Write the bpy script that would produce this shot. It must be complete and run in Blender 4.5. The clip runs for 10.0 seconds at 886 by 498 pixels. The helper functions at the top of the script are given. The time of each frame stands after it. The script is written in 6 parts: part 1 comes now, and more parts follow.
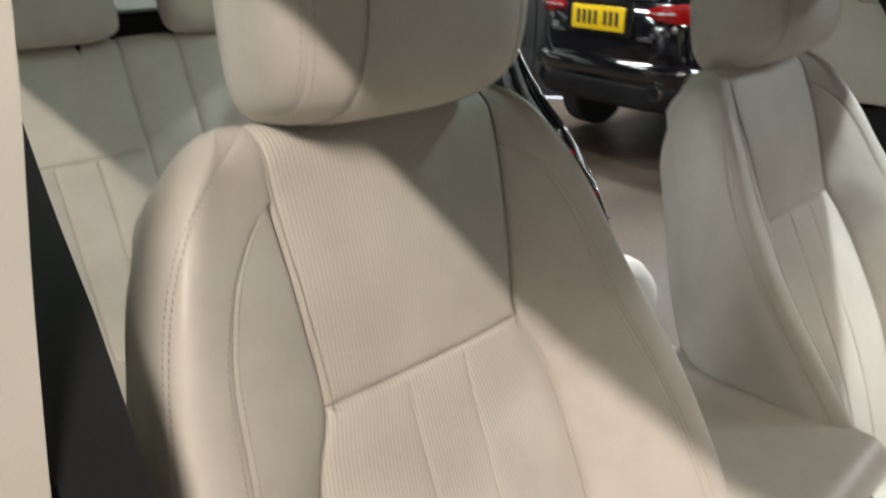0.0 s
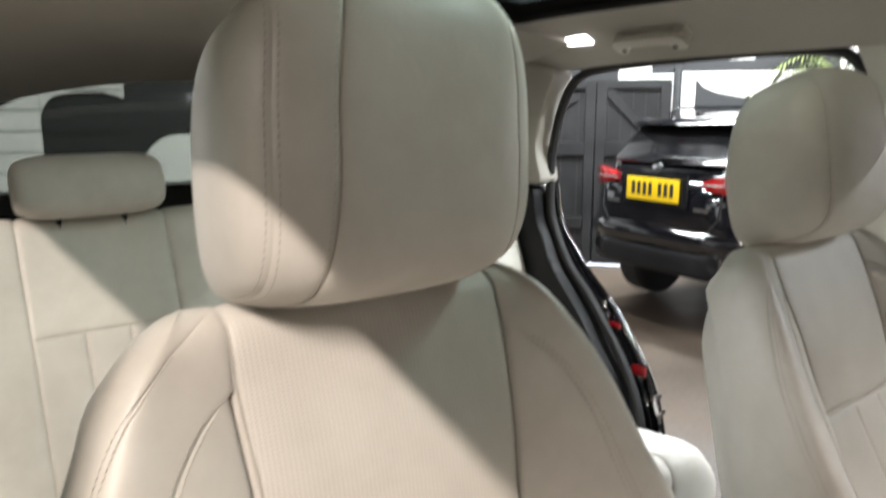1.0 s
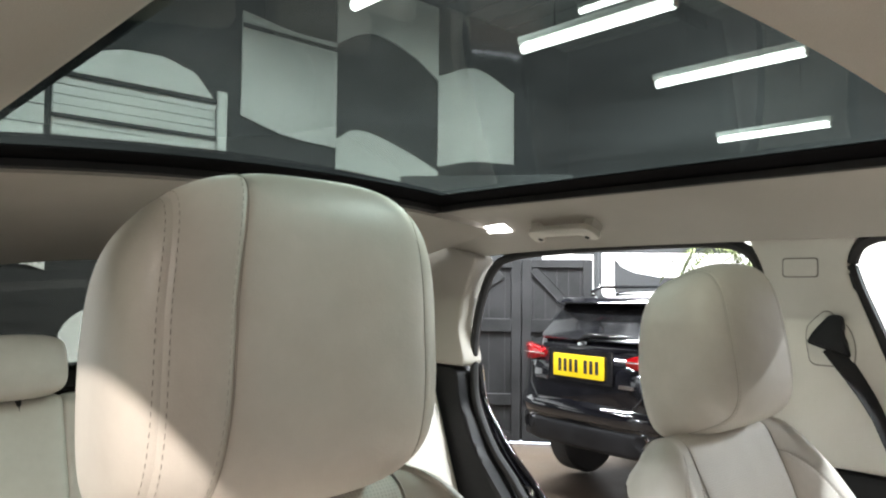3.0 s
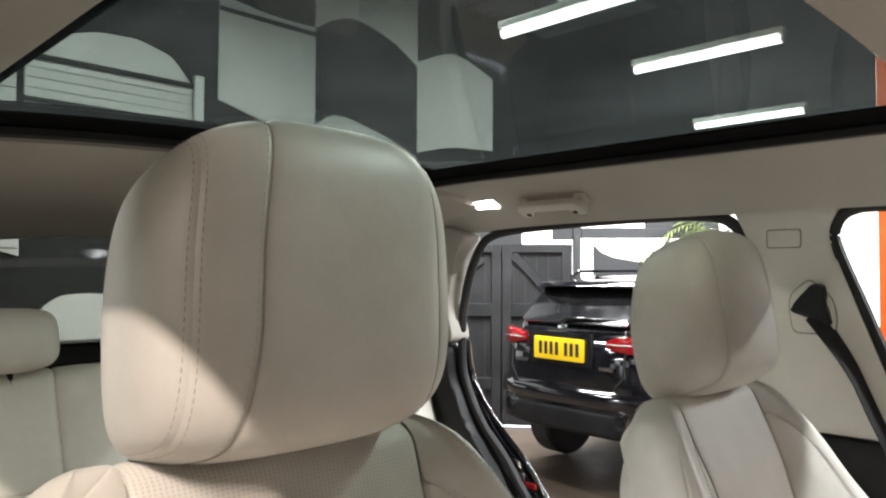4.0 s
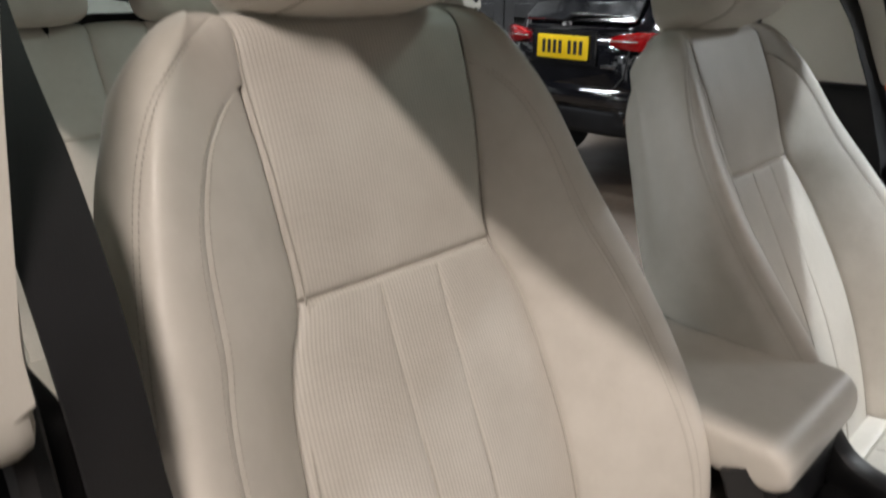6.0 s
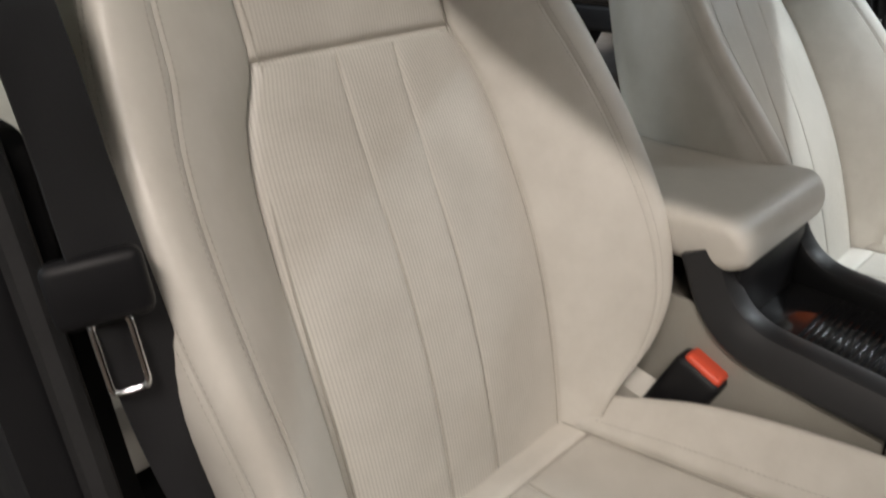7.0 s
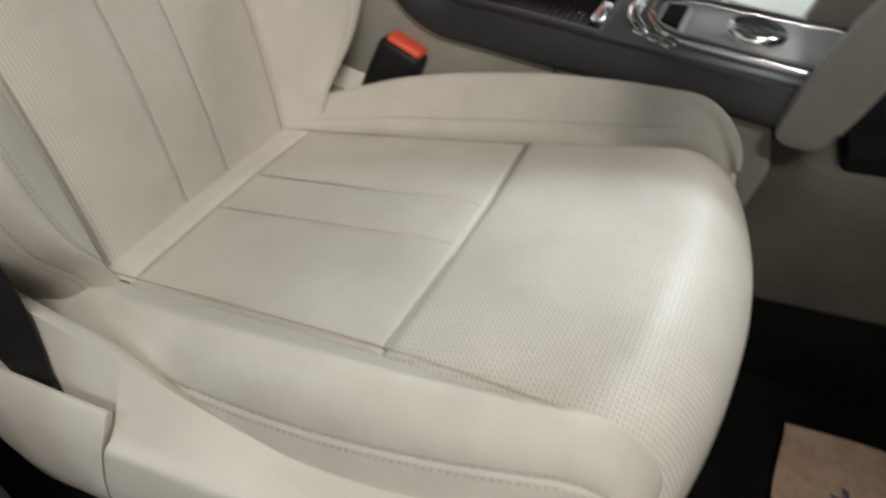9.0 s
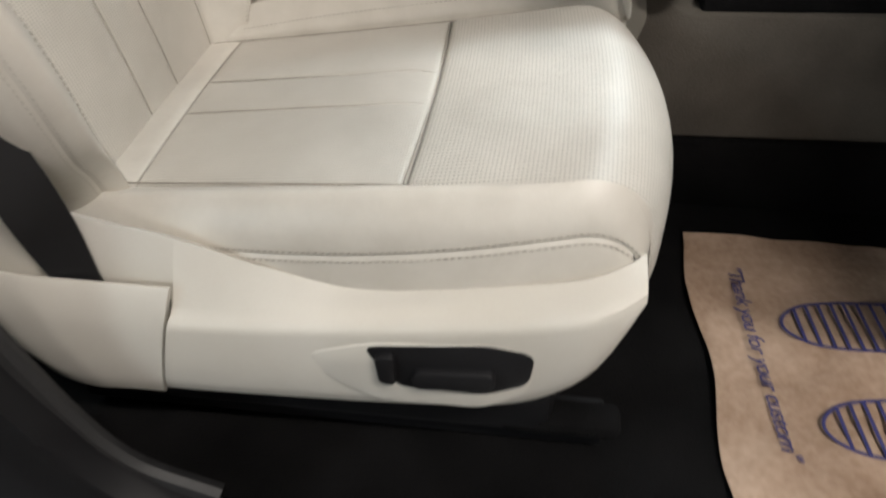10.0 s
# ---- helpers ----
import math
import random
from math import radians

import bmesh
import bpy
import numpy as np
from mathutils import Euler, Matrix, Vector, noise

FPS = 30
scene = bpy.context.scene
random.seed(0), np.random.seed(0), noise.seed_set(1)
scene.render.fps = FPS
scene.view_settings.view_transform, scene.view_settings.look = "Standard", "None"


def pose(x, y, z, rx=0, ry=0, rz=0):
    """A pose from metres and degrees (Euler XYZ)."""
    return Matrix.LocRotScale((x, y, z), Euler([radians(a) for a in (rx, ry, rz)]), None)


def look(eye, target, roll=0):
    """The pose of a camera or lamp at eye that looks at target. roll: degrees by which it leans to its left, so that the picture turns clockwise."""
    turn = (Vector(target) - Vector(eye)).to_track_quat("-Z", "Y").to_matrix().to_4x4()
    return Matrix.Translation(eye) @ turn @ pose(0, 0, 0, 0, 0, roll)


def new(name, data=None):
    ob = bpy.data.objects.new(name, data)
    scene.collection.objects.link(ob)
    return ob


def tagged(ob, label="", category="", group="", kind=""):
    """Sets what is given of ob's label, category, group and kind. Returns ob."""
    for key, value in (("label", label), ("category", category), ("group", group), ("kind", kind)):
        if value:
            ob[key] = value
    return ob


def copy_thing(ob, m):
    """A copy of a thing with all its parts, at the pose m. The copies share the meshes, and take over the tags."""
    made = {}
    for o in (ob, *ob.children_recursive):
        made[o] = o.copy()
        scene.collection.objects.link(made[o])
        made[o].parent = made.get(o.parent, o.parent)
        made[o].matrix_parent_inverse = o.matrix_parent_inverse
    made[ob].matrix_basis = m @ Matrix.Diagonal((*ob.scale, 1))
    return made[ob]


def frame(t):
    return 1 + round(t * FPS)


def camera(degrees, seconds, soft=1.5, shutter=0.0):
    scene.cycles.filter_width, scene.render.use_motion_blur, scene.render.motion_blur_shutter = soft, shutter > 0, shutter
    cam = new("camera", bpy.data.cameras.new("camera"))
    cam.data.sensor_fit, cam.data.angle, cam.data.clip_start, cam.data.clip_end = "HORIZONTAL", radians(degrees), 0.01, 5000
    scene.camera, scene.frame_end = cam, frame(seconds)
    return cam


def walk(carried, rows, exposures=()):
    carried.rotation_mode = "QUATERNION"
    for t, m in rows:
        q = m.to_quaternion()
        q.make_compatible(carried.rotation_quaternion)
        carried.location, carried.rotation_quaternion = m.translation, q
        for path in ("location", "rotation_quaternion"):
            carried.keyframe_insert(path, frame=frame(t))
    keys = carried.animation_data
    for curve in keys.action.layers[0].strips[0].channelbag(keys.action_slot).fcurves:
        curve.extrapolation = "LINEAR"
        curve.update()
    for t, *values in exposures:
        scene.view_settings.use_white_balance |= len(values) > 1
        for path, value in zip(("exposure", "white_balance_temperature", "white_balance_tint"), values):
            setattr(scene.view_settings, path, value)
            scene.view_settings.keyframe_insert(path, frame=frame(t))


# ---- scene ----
PATH = [
    (0, (-0.388, -0.315, 1.185), (0.855, 1.03, 0.381), 0.0),
    (0.5, (-0.352, -0.315, 1.193), (0.798, 1.201, 0.579), -0.4),
    (1, (-0.304, -0.306, 1.186), (0.897, 1.249, 0.811), -0.2),
    (1.5, (-0.282, -0.309, 1.194), (0.983, 1.239, 1.131), -0.1),
    (2, (-0.279, -0.31, 1.211), (1.043, 1.191, 1.244), -0.1),
    (2.5, (-0.281, -0.317, 1.214), (1.068, 1.156, 1.309), 0.0),
    (4, (-0.315, -0.304, 1.176), (1.095, 1.112, 1.245), 0.3),
    (4.5, (-0.347, -0.304, 1.165), (1.065, 1.103, 1.003), 0.3),
    (5, (-0.383, -0.311, 1.148), (1.012, 1.071, 0.77), 0.4),
    (5.5, (-0.413, -0.325, 1.122), (0.956, 1.024, 0.567), 0.5),
    (5.7, (-0.419, -0.331, 1.105), (0.938, 1.0, 0.484), 0.6),
    (6.8, (-0.435, -0.434, 0.957), (0.812, 0.89, 0.126), -2.5),
    (7, (-0.439, -0.448, 0.939), (0.796, 0.857, 0.061), -2.4),
    (7.5, (-0.442, -0.489, 0.904), (0.792, 0.747, -0.071), -2.1),
    (8, (-0.446, -0.531, 0.859), (0.847, 0.577, -0.189), -1.9),
    (8.5, (-0.47, -0.562, 0.821), (0.902, 0.365, -0.3), -2.2),
    (9, (-0.519, -0.558, 0.779), (0.917, 0.116, -0.44), -1.9),
    (9.5, (-0.591, -0.517, 0.762), (0.872, -0.103, -0.537), -1.9),
    (10, (-0.699, -0.46, 0.775), (0.768, -0.227, -0.564), -2.1),
]
cam = camera(63.1, 10.0, soft=2.1, shutter=0.5)
walk(cam, [(t, look(eye, target, roll)) for t, eye, target, roll in PATH],
     exposures=((0.0, -0.43, 7050, 13), (1.0, 0.2, 6900, 15), (1.5, 0.43, 6900, 16), (2.0, 0.65, 6800, 15), (2.5, 0.75, 6800, 14), (4.0, 0.32, 7050, 17), (4.5, 0.08, 7000, 16), (5.0, -0.2, 6950, 16), (5.5, -0.57, 6900, 16),
                (7.0, -0.78, 6650, 12), (8.5, -0.92, 6500, 8), (9.0, -0.9, 6550, 8), (9.5, -0.82, 6550, 10), (10.0, -0.66, 6550, 10)))

# ---- world and large lights ----
world = bpy.data.worlds.new("world")
scene.world = world
world.use_nodes = True
world.node_tree.nodes["Background"].inputs[0].default_value = (0.75, 0.87, 1.0, 1)
world.node_tree.nodes["Background"].inputs[1].default_value = 1.0


def area_lamp(name, eye, target, sx, sy, watts, color):
    lamp = bpy.data.lights.new(name, "AREA")
    lamp.shape, lamp.size, lamp.size_y, lamp.energy, lamp.color = "RECTANGLE", sx, sy, watts, color
    ob = new(name, lamp)
    ob.matrix_world = look(eye, target)
    return ob


# ---- materials ----
def material(name):
    m = bpy.data.materials.new(name)
    m.use_nodes = True
    nt = m.node_tree
    return m, nt, nt.nodes["Principled BSDF"]


def node(nt, kind, **values):
    n = nt.nodes.new(kind)
    for key, value in values.items():
        n.inputs[key].default_value = value
    return n


def math_node(nt, op, a, b=None):
    n = nt.nodes.new("ShaderNodeMath")
    n.operation = op
    for i, v in enumerate((a, b)):
        if v is None:
            continue
        if isinstance(v, bpy.types.NodeSocket):
            nt.links.new(v, n.inputs[i])
        else:
            n.inputs[i].default_value = v
    return n.outputs[0]


def mixed(nt, fac, a, b):
    n = nt.nodes.new("ShaderNodeMix")
    n.data_type = "RGBA"
    for sock, v in ((n.inputs["Factor"], fac), (n.inputs["A"], a), (n.inputs["B"], b)):
        if isinstance(v, bpy.types.NodeSocket):
            nt.links.new(v, sock)
        else:
            sock.default_value = v if not isinstance(v, tuple) else (*v, 1)
    return n.outputs["Result"]


def ramp(nt, fac, lo, hi, a=0.0, b=1.0):
    n = nt.nodes.new("ShaderNodeMapRange")
    n.inputs["From Min"].default_value, n.inputs["From Max"].default_value = lo, hi
    n.inputs["To Min"].default_value, n.inputs["To Max"].default_value = a, b
    nt.links.new(fac, n.inputs["Value"])
    return n.outputs["Result"]


def surface(name, dark, light, rough=(0.4, 0.6), big=4.0, fine=300.0, bump=0.05, metallic=0.0, coat=0.0, spec=0.5, dist=0.002, spread=(0.35, 0.65)):
    """A painted, moulded or woven surface: stains at a large scale, grain at a fine one."""
    m, nt, p = material(name)
    tc = nt.nodes.new("ShaderNodeTexCoord")
    n1, n2 = node(nt, "ShaderNodeTexNoise", Scale=big, Detail=5.0), node(nt, "ShaderNodeTexNoise", Scale=fine, Detail=3.0)
    for n in (n1, n2):
        nt.links.new(tc.outputs["Object"], n.inputs["Vector"])
    mix = math_node(nt, "ADD", math_node(nt, "MULTIPLY", n1.outputs["Fac"], 0.7), math_node(nt, "MULTIPLY", n2.outputs["Fac"], 0.3))
    nt.links.new(mixed(nt, ramp(nt, mix, *spread), dark, light), p.inputs["Base Color"])
    nt.links.new(ramp(nt, n1.outputs["Fac"], 0.3, 0.7, *rough), p.inputs["Roughness"])
    b = node(nt, "ShaderNodeBump", Strength=bump, Distance=dist)
    nt.links.new(n2.outputs["Fac"], b.inputs["Height"])
    nt.links.new(b.outputs["Normal"], p.inputs["Normal"])
    p.inputs["Metallic"].default_value, p.inputs["Coat Weight"].default_value, p.inputs["Specular IOR Level"].default_value = metallic, coat, spec
    return m


def leather(name, dark, light, holes=0.0, pitch=0.0042, gap=0.0027):
    """Grained leather; holes: how dark its punched holes are, in files laid along the panel; pitch between files, gap within one, in metres."""
    m, nt, p = material(name)
    tc = nt.nodes.new("ShaderNodeTexCoord")
    big = node(nt, "ShaderNodeTexNoise", Scale=3.6, Detail=3.0)
    soil = node(nt, "ShaderNodeTexNoise", Scale=19.0, Detail=6.0, Roughness=0.65)
    wrinkle = node(nt, "ShaderNodeTexNoise", Scale=42.0, Detail=3.0, Distortion=1.2)
    grain = node(nt, "ShaderNodeTexVoronoi", Scale=620.0)
    dent = node(nt, "ShaderNodeTexNoise", Scale=7.0, Detail=2.0, Distortion=0.6)
    for n in (big, soil, wrinkle, grain, dent):
        nt.links.new(tc.outputs["Object"], n.inputs["Vector"])
    f = math_node(nt, "ADD", math_node(nt, "MULTIPLY", big.outputs["Fac"], 0.65), math_node(nt, "MULTIPLY", soil.outputs["Fac"], 0.35))
    colour = mixed(nt, ramp(nt, f, 0.34, 0.62), dark, light)
    height = math_node(nt, "ADD", math_node(nt, "MULTIPLY", grain.outputs["Distance"], 0.10), math_node(nt, "ADD", math_node(nt, "MULTIPLY", wrinkle.outputs["Fac"], 0.5), math_node(nt, "MULTIPLY", dent.outputs["Fac"], 3.0)))
    if holes:
        sep = nt.nodes.new("ShaderNodeSeparateXYZ")
        nt.links.new(tc.outputs["UV"], sep.inputs[0])
        du = math_node(nt, "MULTIPLY", math_node(nt, "SUBTRACT", math_node(nt, "FRACT", math_node(nt, "DIVIDE", sep.outputs["X"], pitch)), 0.5), pitch)
        dv = math_node(nt, "MULTIPLY", math_node(nt, "SUBTRACT", math_node(nt, "FRACT", math_node(nt, "DIVIDE", sep.outputs["Y"], gap)), 0.5), gap)
        d = math_node(nt, "SQRT", math_node(nt, "ADD", math_node(nt, "POWER", du, 2.0), math_node(nt, "POWER", dv, 2.0)))
        hole = ramp(nt, d, 0.0007, 0.0013, 1.0, 0.0)
        colour = mixed(nt, math_node(nt, "MULTIPLY", hole, holes), colour, (0.13, 0.115, 0.095))
        rib = ramp(nt, math_node(nt, "ABSOLUTE", du), 0.0, 0.5 * pitch)
        height = math_node(nt, "ADD", math_node(nt, "SUBTRACT", height, math_node(nt, "MULTIPLY", hole, 0.5)), math_node(nt, "MULTIPLY", rib, 0.04))
    nt.links.new(colour, p.inputs["Base Color"])
    nt.links.new(ramp(nt, soil.outputs["Fac"], 0.3, 0.7, 0.36, 0.50), p.inputs["Roughness"])
    p.inputs["Specular IOR Level"].default_value = 0.55
    b = node(nt, "ShaderNodeBump", Strength=0.35, Distance=0.0016)
    nt.links.new(height, b.inputs["Height"])
    nt.links.new(b.outputs["Normal"], p.inputs["Normal"])
    return m


def glass(name, tint, gloss=0.06, dust=0.0):
    """Thin tinted glass; dust: how much of a pale film lies on it."""
    m, nt, p = material(name)
    clear, shine, mix, f = (nt.nodes.new("ShaderNodeBsdfTransparent"), nt.nodes.new("ShaderNodeBsdfGlossy"),
                            nt.nodes.new("ShaderNodeMixShader"), nt.nodes.new("ShaderNodeLayerWeight"))
    clear.inputs[0].default_value = (*tint, 1)
    shine.inputs["Roughness"].default_value = 0.02
    f.inputs["Blend"].default_value = 0.5
    shade = math_node(nt, "ADD", math_node(nt, "MULTIPLY", math_node(nt, "POWER", f.outputs["Facing"], 5.0), 0.16), gloss * 0.4)
    nt.links.new(shade, mix.inputs[0])
    nt.links.new(clear.outputs[0], mix.inputs[1])
    nt.links.new(shine.outputs[0], mix.inputs[2])
    if dust:
        film, over, n = nt.nodes.new("ShaderNodeBsdfTranslucent"), nt.nodes.new("ShaderNodeMixShader"), node(nt, "ShaderNodeTexNoise", Scale=5.0, Detail=5.0)
        film.inputs[0].default_value = (0.72, 0.80, 0.84, 1)
        nt.links.new(ramp(nt, n.outputs["Fac"], 0.3, 0.7, 0.5 * dust, 1.5 * dust), over.inputs[0])
        nt.links.new(mix.outputs[0], over.inputs[1])
        nt.links.new(film.outputs[0], over.inputs[2])
        mix = over
    nt.links.new(mix.outputs[0], nt.nodes["Material Output"].inputs[0])
    return m


def glow(name, color, strength):
    m, nt, p = material(name)
    p.inputs["Base Color"].default_value = (0.8, 0.8, 0.8, 1)
    p.inputs["Emission Color"].default_value = (*color, 1)
    p.inputs["Emission Strength"].default_value = strength
    return m


LEATHER = leather("pale leather", (0.50, 0.472, 0.42), (0.64, 0.61, 0.555))
PERF = leather("punched pale leather", (0.51, 0.48, 0.428), (0.64, 0.61, 0.555), holes=0.22, pitch=0.0038, gap=0.0032)
PERF_SEAT = leather("punched pale leather of the cushion front", (0.50, 0.475, 0.425), (0.64, 0.61, 0.555), holes=0.5, pitch=0.0050, gap=0.0042)
PERF_LOW = leather("punched pale leather of the lower panels", (0.50, 0.475, 0.425), (0.64, 0.61, 0.555), holes=0.28, pitch=0.0040)
THREAD = surface("stitching thread", (0.36, 0.335, 0.295), (0.46, 0.43, 0.385), (0.7, 0.85), 40, 900)
PIPING = surface("seam thread", (0.30, 0.28, 0.24), (0.42, 0.39, 0.34), (0.6, 0.8), 30, 500)
# Shade between seat and console is put into this grey.
SHADED_TRIM = surface("grey grained trim of the console, darkened for its shade", (0.24, 0.225, 0.195), (0.31, 0.295, 0.26), (0.5, 0.65), 8, 600, 0.2, dist=0.0008)
PALE_PLASTIC = surface("pale moulded plastic", (0.59, 0.56, 0.50), (0.67, 0.645, 0.59), (0.42, 0.55), 6, 900, 0.12, dist=0.0006)
DARK_PLASTIC = surface("charcoal moulded plastic", (0.006, 0.006, 0.007), (0.012, 0.012, 0.0135), (0.45, 0.60), 8, 900, 0.15, spec=0.25, dist=0.0006)
GLOSS_BLACK = surface("gloss black plastic", (0.006, 0.006, 0.007), (0.014, 0.014, 0.015), (0.08, 0.2), 10, 400, 0.01, coat=0.6)
HEADLINER = surface("pale woven headliner", (0.40, 0.377, 0.337), (0.48, 0.455, 0.412), (0.85, 0.95), 3, 700, 0.2, spec=0.2)
CARPET = surface("black carpet", (0.0018, 0.0018, 0.002), (0.0075, 0.0072, 0.0075), (0.9, 1.0), 10, 420, 0.9, spec=0.1, dist=0.004)
GREY_CARPET = surface("grey carpet of the tunnel", (0.066, 0.058, 0.049), (0.102, 0.091, 0.077), (0.85, 0.95), 10, 420, 0.7, spec=0.2, dist=0.003)
WEBBING = surface("black belt webbing", (0.005, 0.005, 0.006), (0.013, 0.013, 0.015), (0.55, 0.7), 14, 800, 0.4, dist=0.0006)
CHROME = surface("bright chrome", (0.75, 0.75, 0.76), (0.88, 0.88, 0.9), (0.08, 0.2), 20, 300, 0.01, metallic=1.0)
SATIN = surface("satin metal", (0.42, 0.42, 0.43), (0.55, 0.55, 0.56), (0.3, 0.42), 12, 500, 0.03, metallic=1.0)
DECK_METAL = surface("brushed pale metal", (0.30, 0.30, 0.305), (0.40, 0.40, 0.405), (0.34, 0.46), 12, 500, 0.03, metallic=0.35)
BRIGHT = surface("satin chrome", (0.86, 0.86, 0.87), (0.93, 0.93, 0.94), (0.13, 0.20), 20, 300, 0.01, metallic=1.0)
DECK = surface("satin charcoal deck", (0.055, 0.054, 0.057), (0.085, 0.083, 0.087), (0.34, 0.46), 8, 900, 0.05)
CONSOLE_GREY = surface("satin charcoal console trim", (0.011, 0.0107, 0.0115), (0.018, 0.0175, 0.0185), (0.34, 0.46), 8, 900, 0.08)
TAUPE = surface("taupe moulded plastic", (0.17, 0.155, 0.135), (0.23, 0.21, 0.185), (0.5, 0.62), 6, 900, 0.12, dist=0.0006)
RED_BUTTON = surface("red plastic", (0.62, 0.07, 0.03), (0.75, 0.10, 0.05), (0.4, 0.5), 20, 500, 0.02)
RUBBER = surface("black rubber", (0.010, 0.010, 0.011), (0.022, 0.022, 0.023), (0.55, 0.75), 10, 300, 0.1)
FRIT = surface("black glass print", (0.003, 0.003, 0.0035), (0.007, 0.007, 0.008), (0.85, 0.95), 10, 300, 0.02, spec=0.05)
PAINT_BLACK = surface("black car paint", (0.003, 0.003, 0.004), (0.006, 0.006, 0.008), (0.06, 0.12), 6, 200, 0.0, coat=1.0)
PAPER = surface("brown paper mat", (0.235, 0.152, 0.10), (0.50, 0.368, 0.28), (0.8, 0.95), 9, 90, 0.7, spec=0.2, dist=0.003, spread=(0.3, 0.7))
INK = surface("blue ink", (0.02, 0.02, 0.09), (0.04, 0.04, 0.15), (0.7, 0.9), 60, 500, 0.05)
CONCRETE = surface("brown stained concrete", (0.030, 0.0212, 0.0148), (0.074, 0.0535, 0.039), (0.4, 0.7), 1.1, 45, 0.15, spec=0.3, dist=0.004)
WALL_DARK = surface("charcoal wall paint", (0.010, 0.0105, 0.0115), (0.022, 0.0225, 0.024), (0.6, 0.8), 1.5, 60, 0.2, dist=0.004)
WALL_WHITE = surface("white wall paint", (0.66, 0.67, 0.66), (0.80, 0.80, 0.79), (0.6, 0.8), 1.5, 60, 0.2, dist=0.004)
TIMBER = surface("black painted timber", (0.013, 0.013, 0.0135), (0.027, 0.0265, 0.0275), (0.5, 0.7), 3, 70, 0.3, spec=0.2, dist=0.003)
ROOF_STEEL = surface("dark roof sheeting", (0.085, 0.09, 0.094), (0.22, 0.228, 0.232), (0.45, 0.65), 0.8, 30, 0.1, dist=0.004)
TAIL_RED = surface("red lamp lens", (0.24, 0.004, 0.006), (0.34, 0.008, 0.010), (0.08, 0.15), 12, 200, 0.02, coat=0.8)
PLATE_YELLOW = surface("yellow plate", (0.80, 0.52, 0.01), (0.88, 0.60, 0.02), (0.3, 0.4), 6, 200, 0.01)
BLACK_INK = surface("black plate ink", (0.01, 0.01, 0.01), (0.02, 0.02, 0.02), (0.5, 0.6), 20, 200, 0.01)
ORANGE = surface("orange painted steel", (0.80, 0.12, 0.02), (0.9, 0.17, 0.03), (0.35, 0.5), 3, 90, 0.05)
LEAF = surface("palm leaf", (0.055, 0.085, 0.02), (0.15, 0.17, 0.06), (0.45, 0.6), 6, 60, 0.1)
ROOF_GLASS = glass("tinted roof glass", (0.475, 0.52, 0.49), dust=0.014)
DARK_GLASS = glass("privacy glass", (0.52, 0.535, 0.505))
TUBE_GLOW = glow("lit tube", (0.90, 0.97, 1.0), 9.0)
CABIN_GLOW = glow("lit cabin lamp lens", (0.95, 0.97, 1.0), 8.0)
SKY_GLOW = glow("daylight beyond the opening", (0.95, 0.98, 1.0), 1.6)


# ---- mesh helpers ----
def thing(name, place, label, category, group="", kind=""):
    ob = new(name)
    ob.empty_display_size = 0.1
    ob.matrix_world = Matrix.Translation(place)
    return tagged(ob, label, category, group, kind)


def finish(name, bm, mats, smooth=True):
    bmesh.ops.recalc_face_normals(bm, faces=bm.faces)
    me = bpy.data.meshes.new(name)
    bm.to_mesh(me)
    bm.free()
    for m in mats if isinstance(mats, (list, tuple)) else [mats]:
        me.materials.append(m)
    if smooth:
        for poly in me.polygons:
            poly.use_smooth = True
        me.set_sharp_from_angle(angle=radians(38))
    return new(name, me)


def part(name, bm, mat, parent, label=""):
    """Links a bmesh, in world coordinates, as one mesh under a thing or a part."""
    ob = finish(name, bm, mat)
    ob.parent = parent
    m, p = Matrix.Identity(4), parent
    while p is not None:
        m, p = p.matrix_basis @ m if p.parent is None else p.matrix_parent_inverse @ p.matrix_basis @ m, p.parent
    ob.matrix_parent_inverse = m.inverted()
    return tagged(ob, label)


def solid(name, bm, mat, label, category, kind="", group=""):
    return tagged(finish(name, bm, mat), label, category, group, kind)


def box(bm, lo, hi, bevel=0.0, seg=2, m=None):
    made = bmesh.ops.create_cube(bm, size=1.0)["verts"]
    size, mid = [h - l for l, h in zip(lo, hi)], [(h + l) / 2 for l, h in zip(lo, hi)]
    for v in made:
        v.co = Vector([c * s + o for c, s, o in zip(v.co, size, mid)])
        if m is not None:
            v.co = m @ v.co
    if bevel:
        edges = list({e for v in made for e in v.link_edges})
        bmesh.ops.bevel(bm, geom=edges, offset=bevel, segments=seg, profile=0.5, affect="EDGES")
    return bm


def boxed(lo, hi, bevel=0.0, seg=2, m=None):
    return box(bmesh.new(), lo, hi, bevel, seg, m)


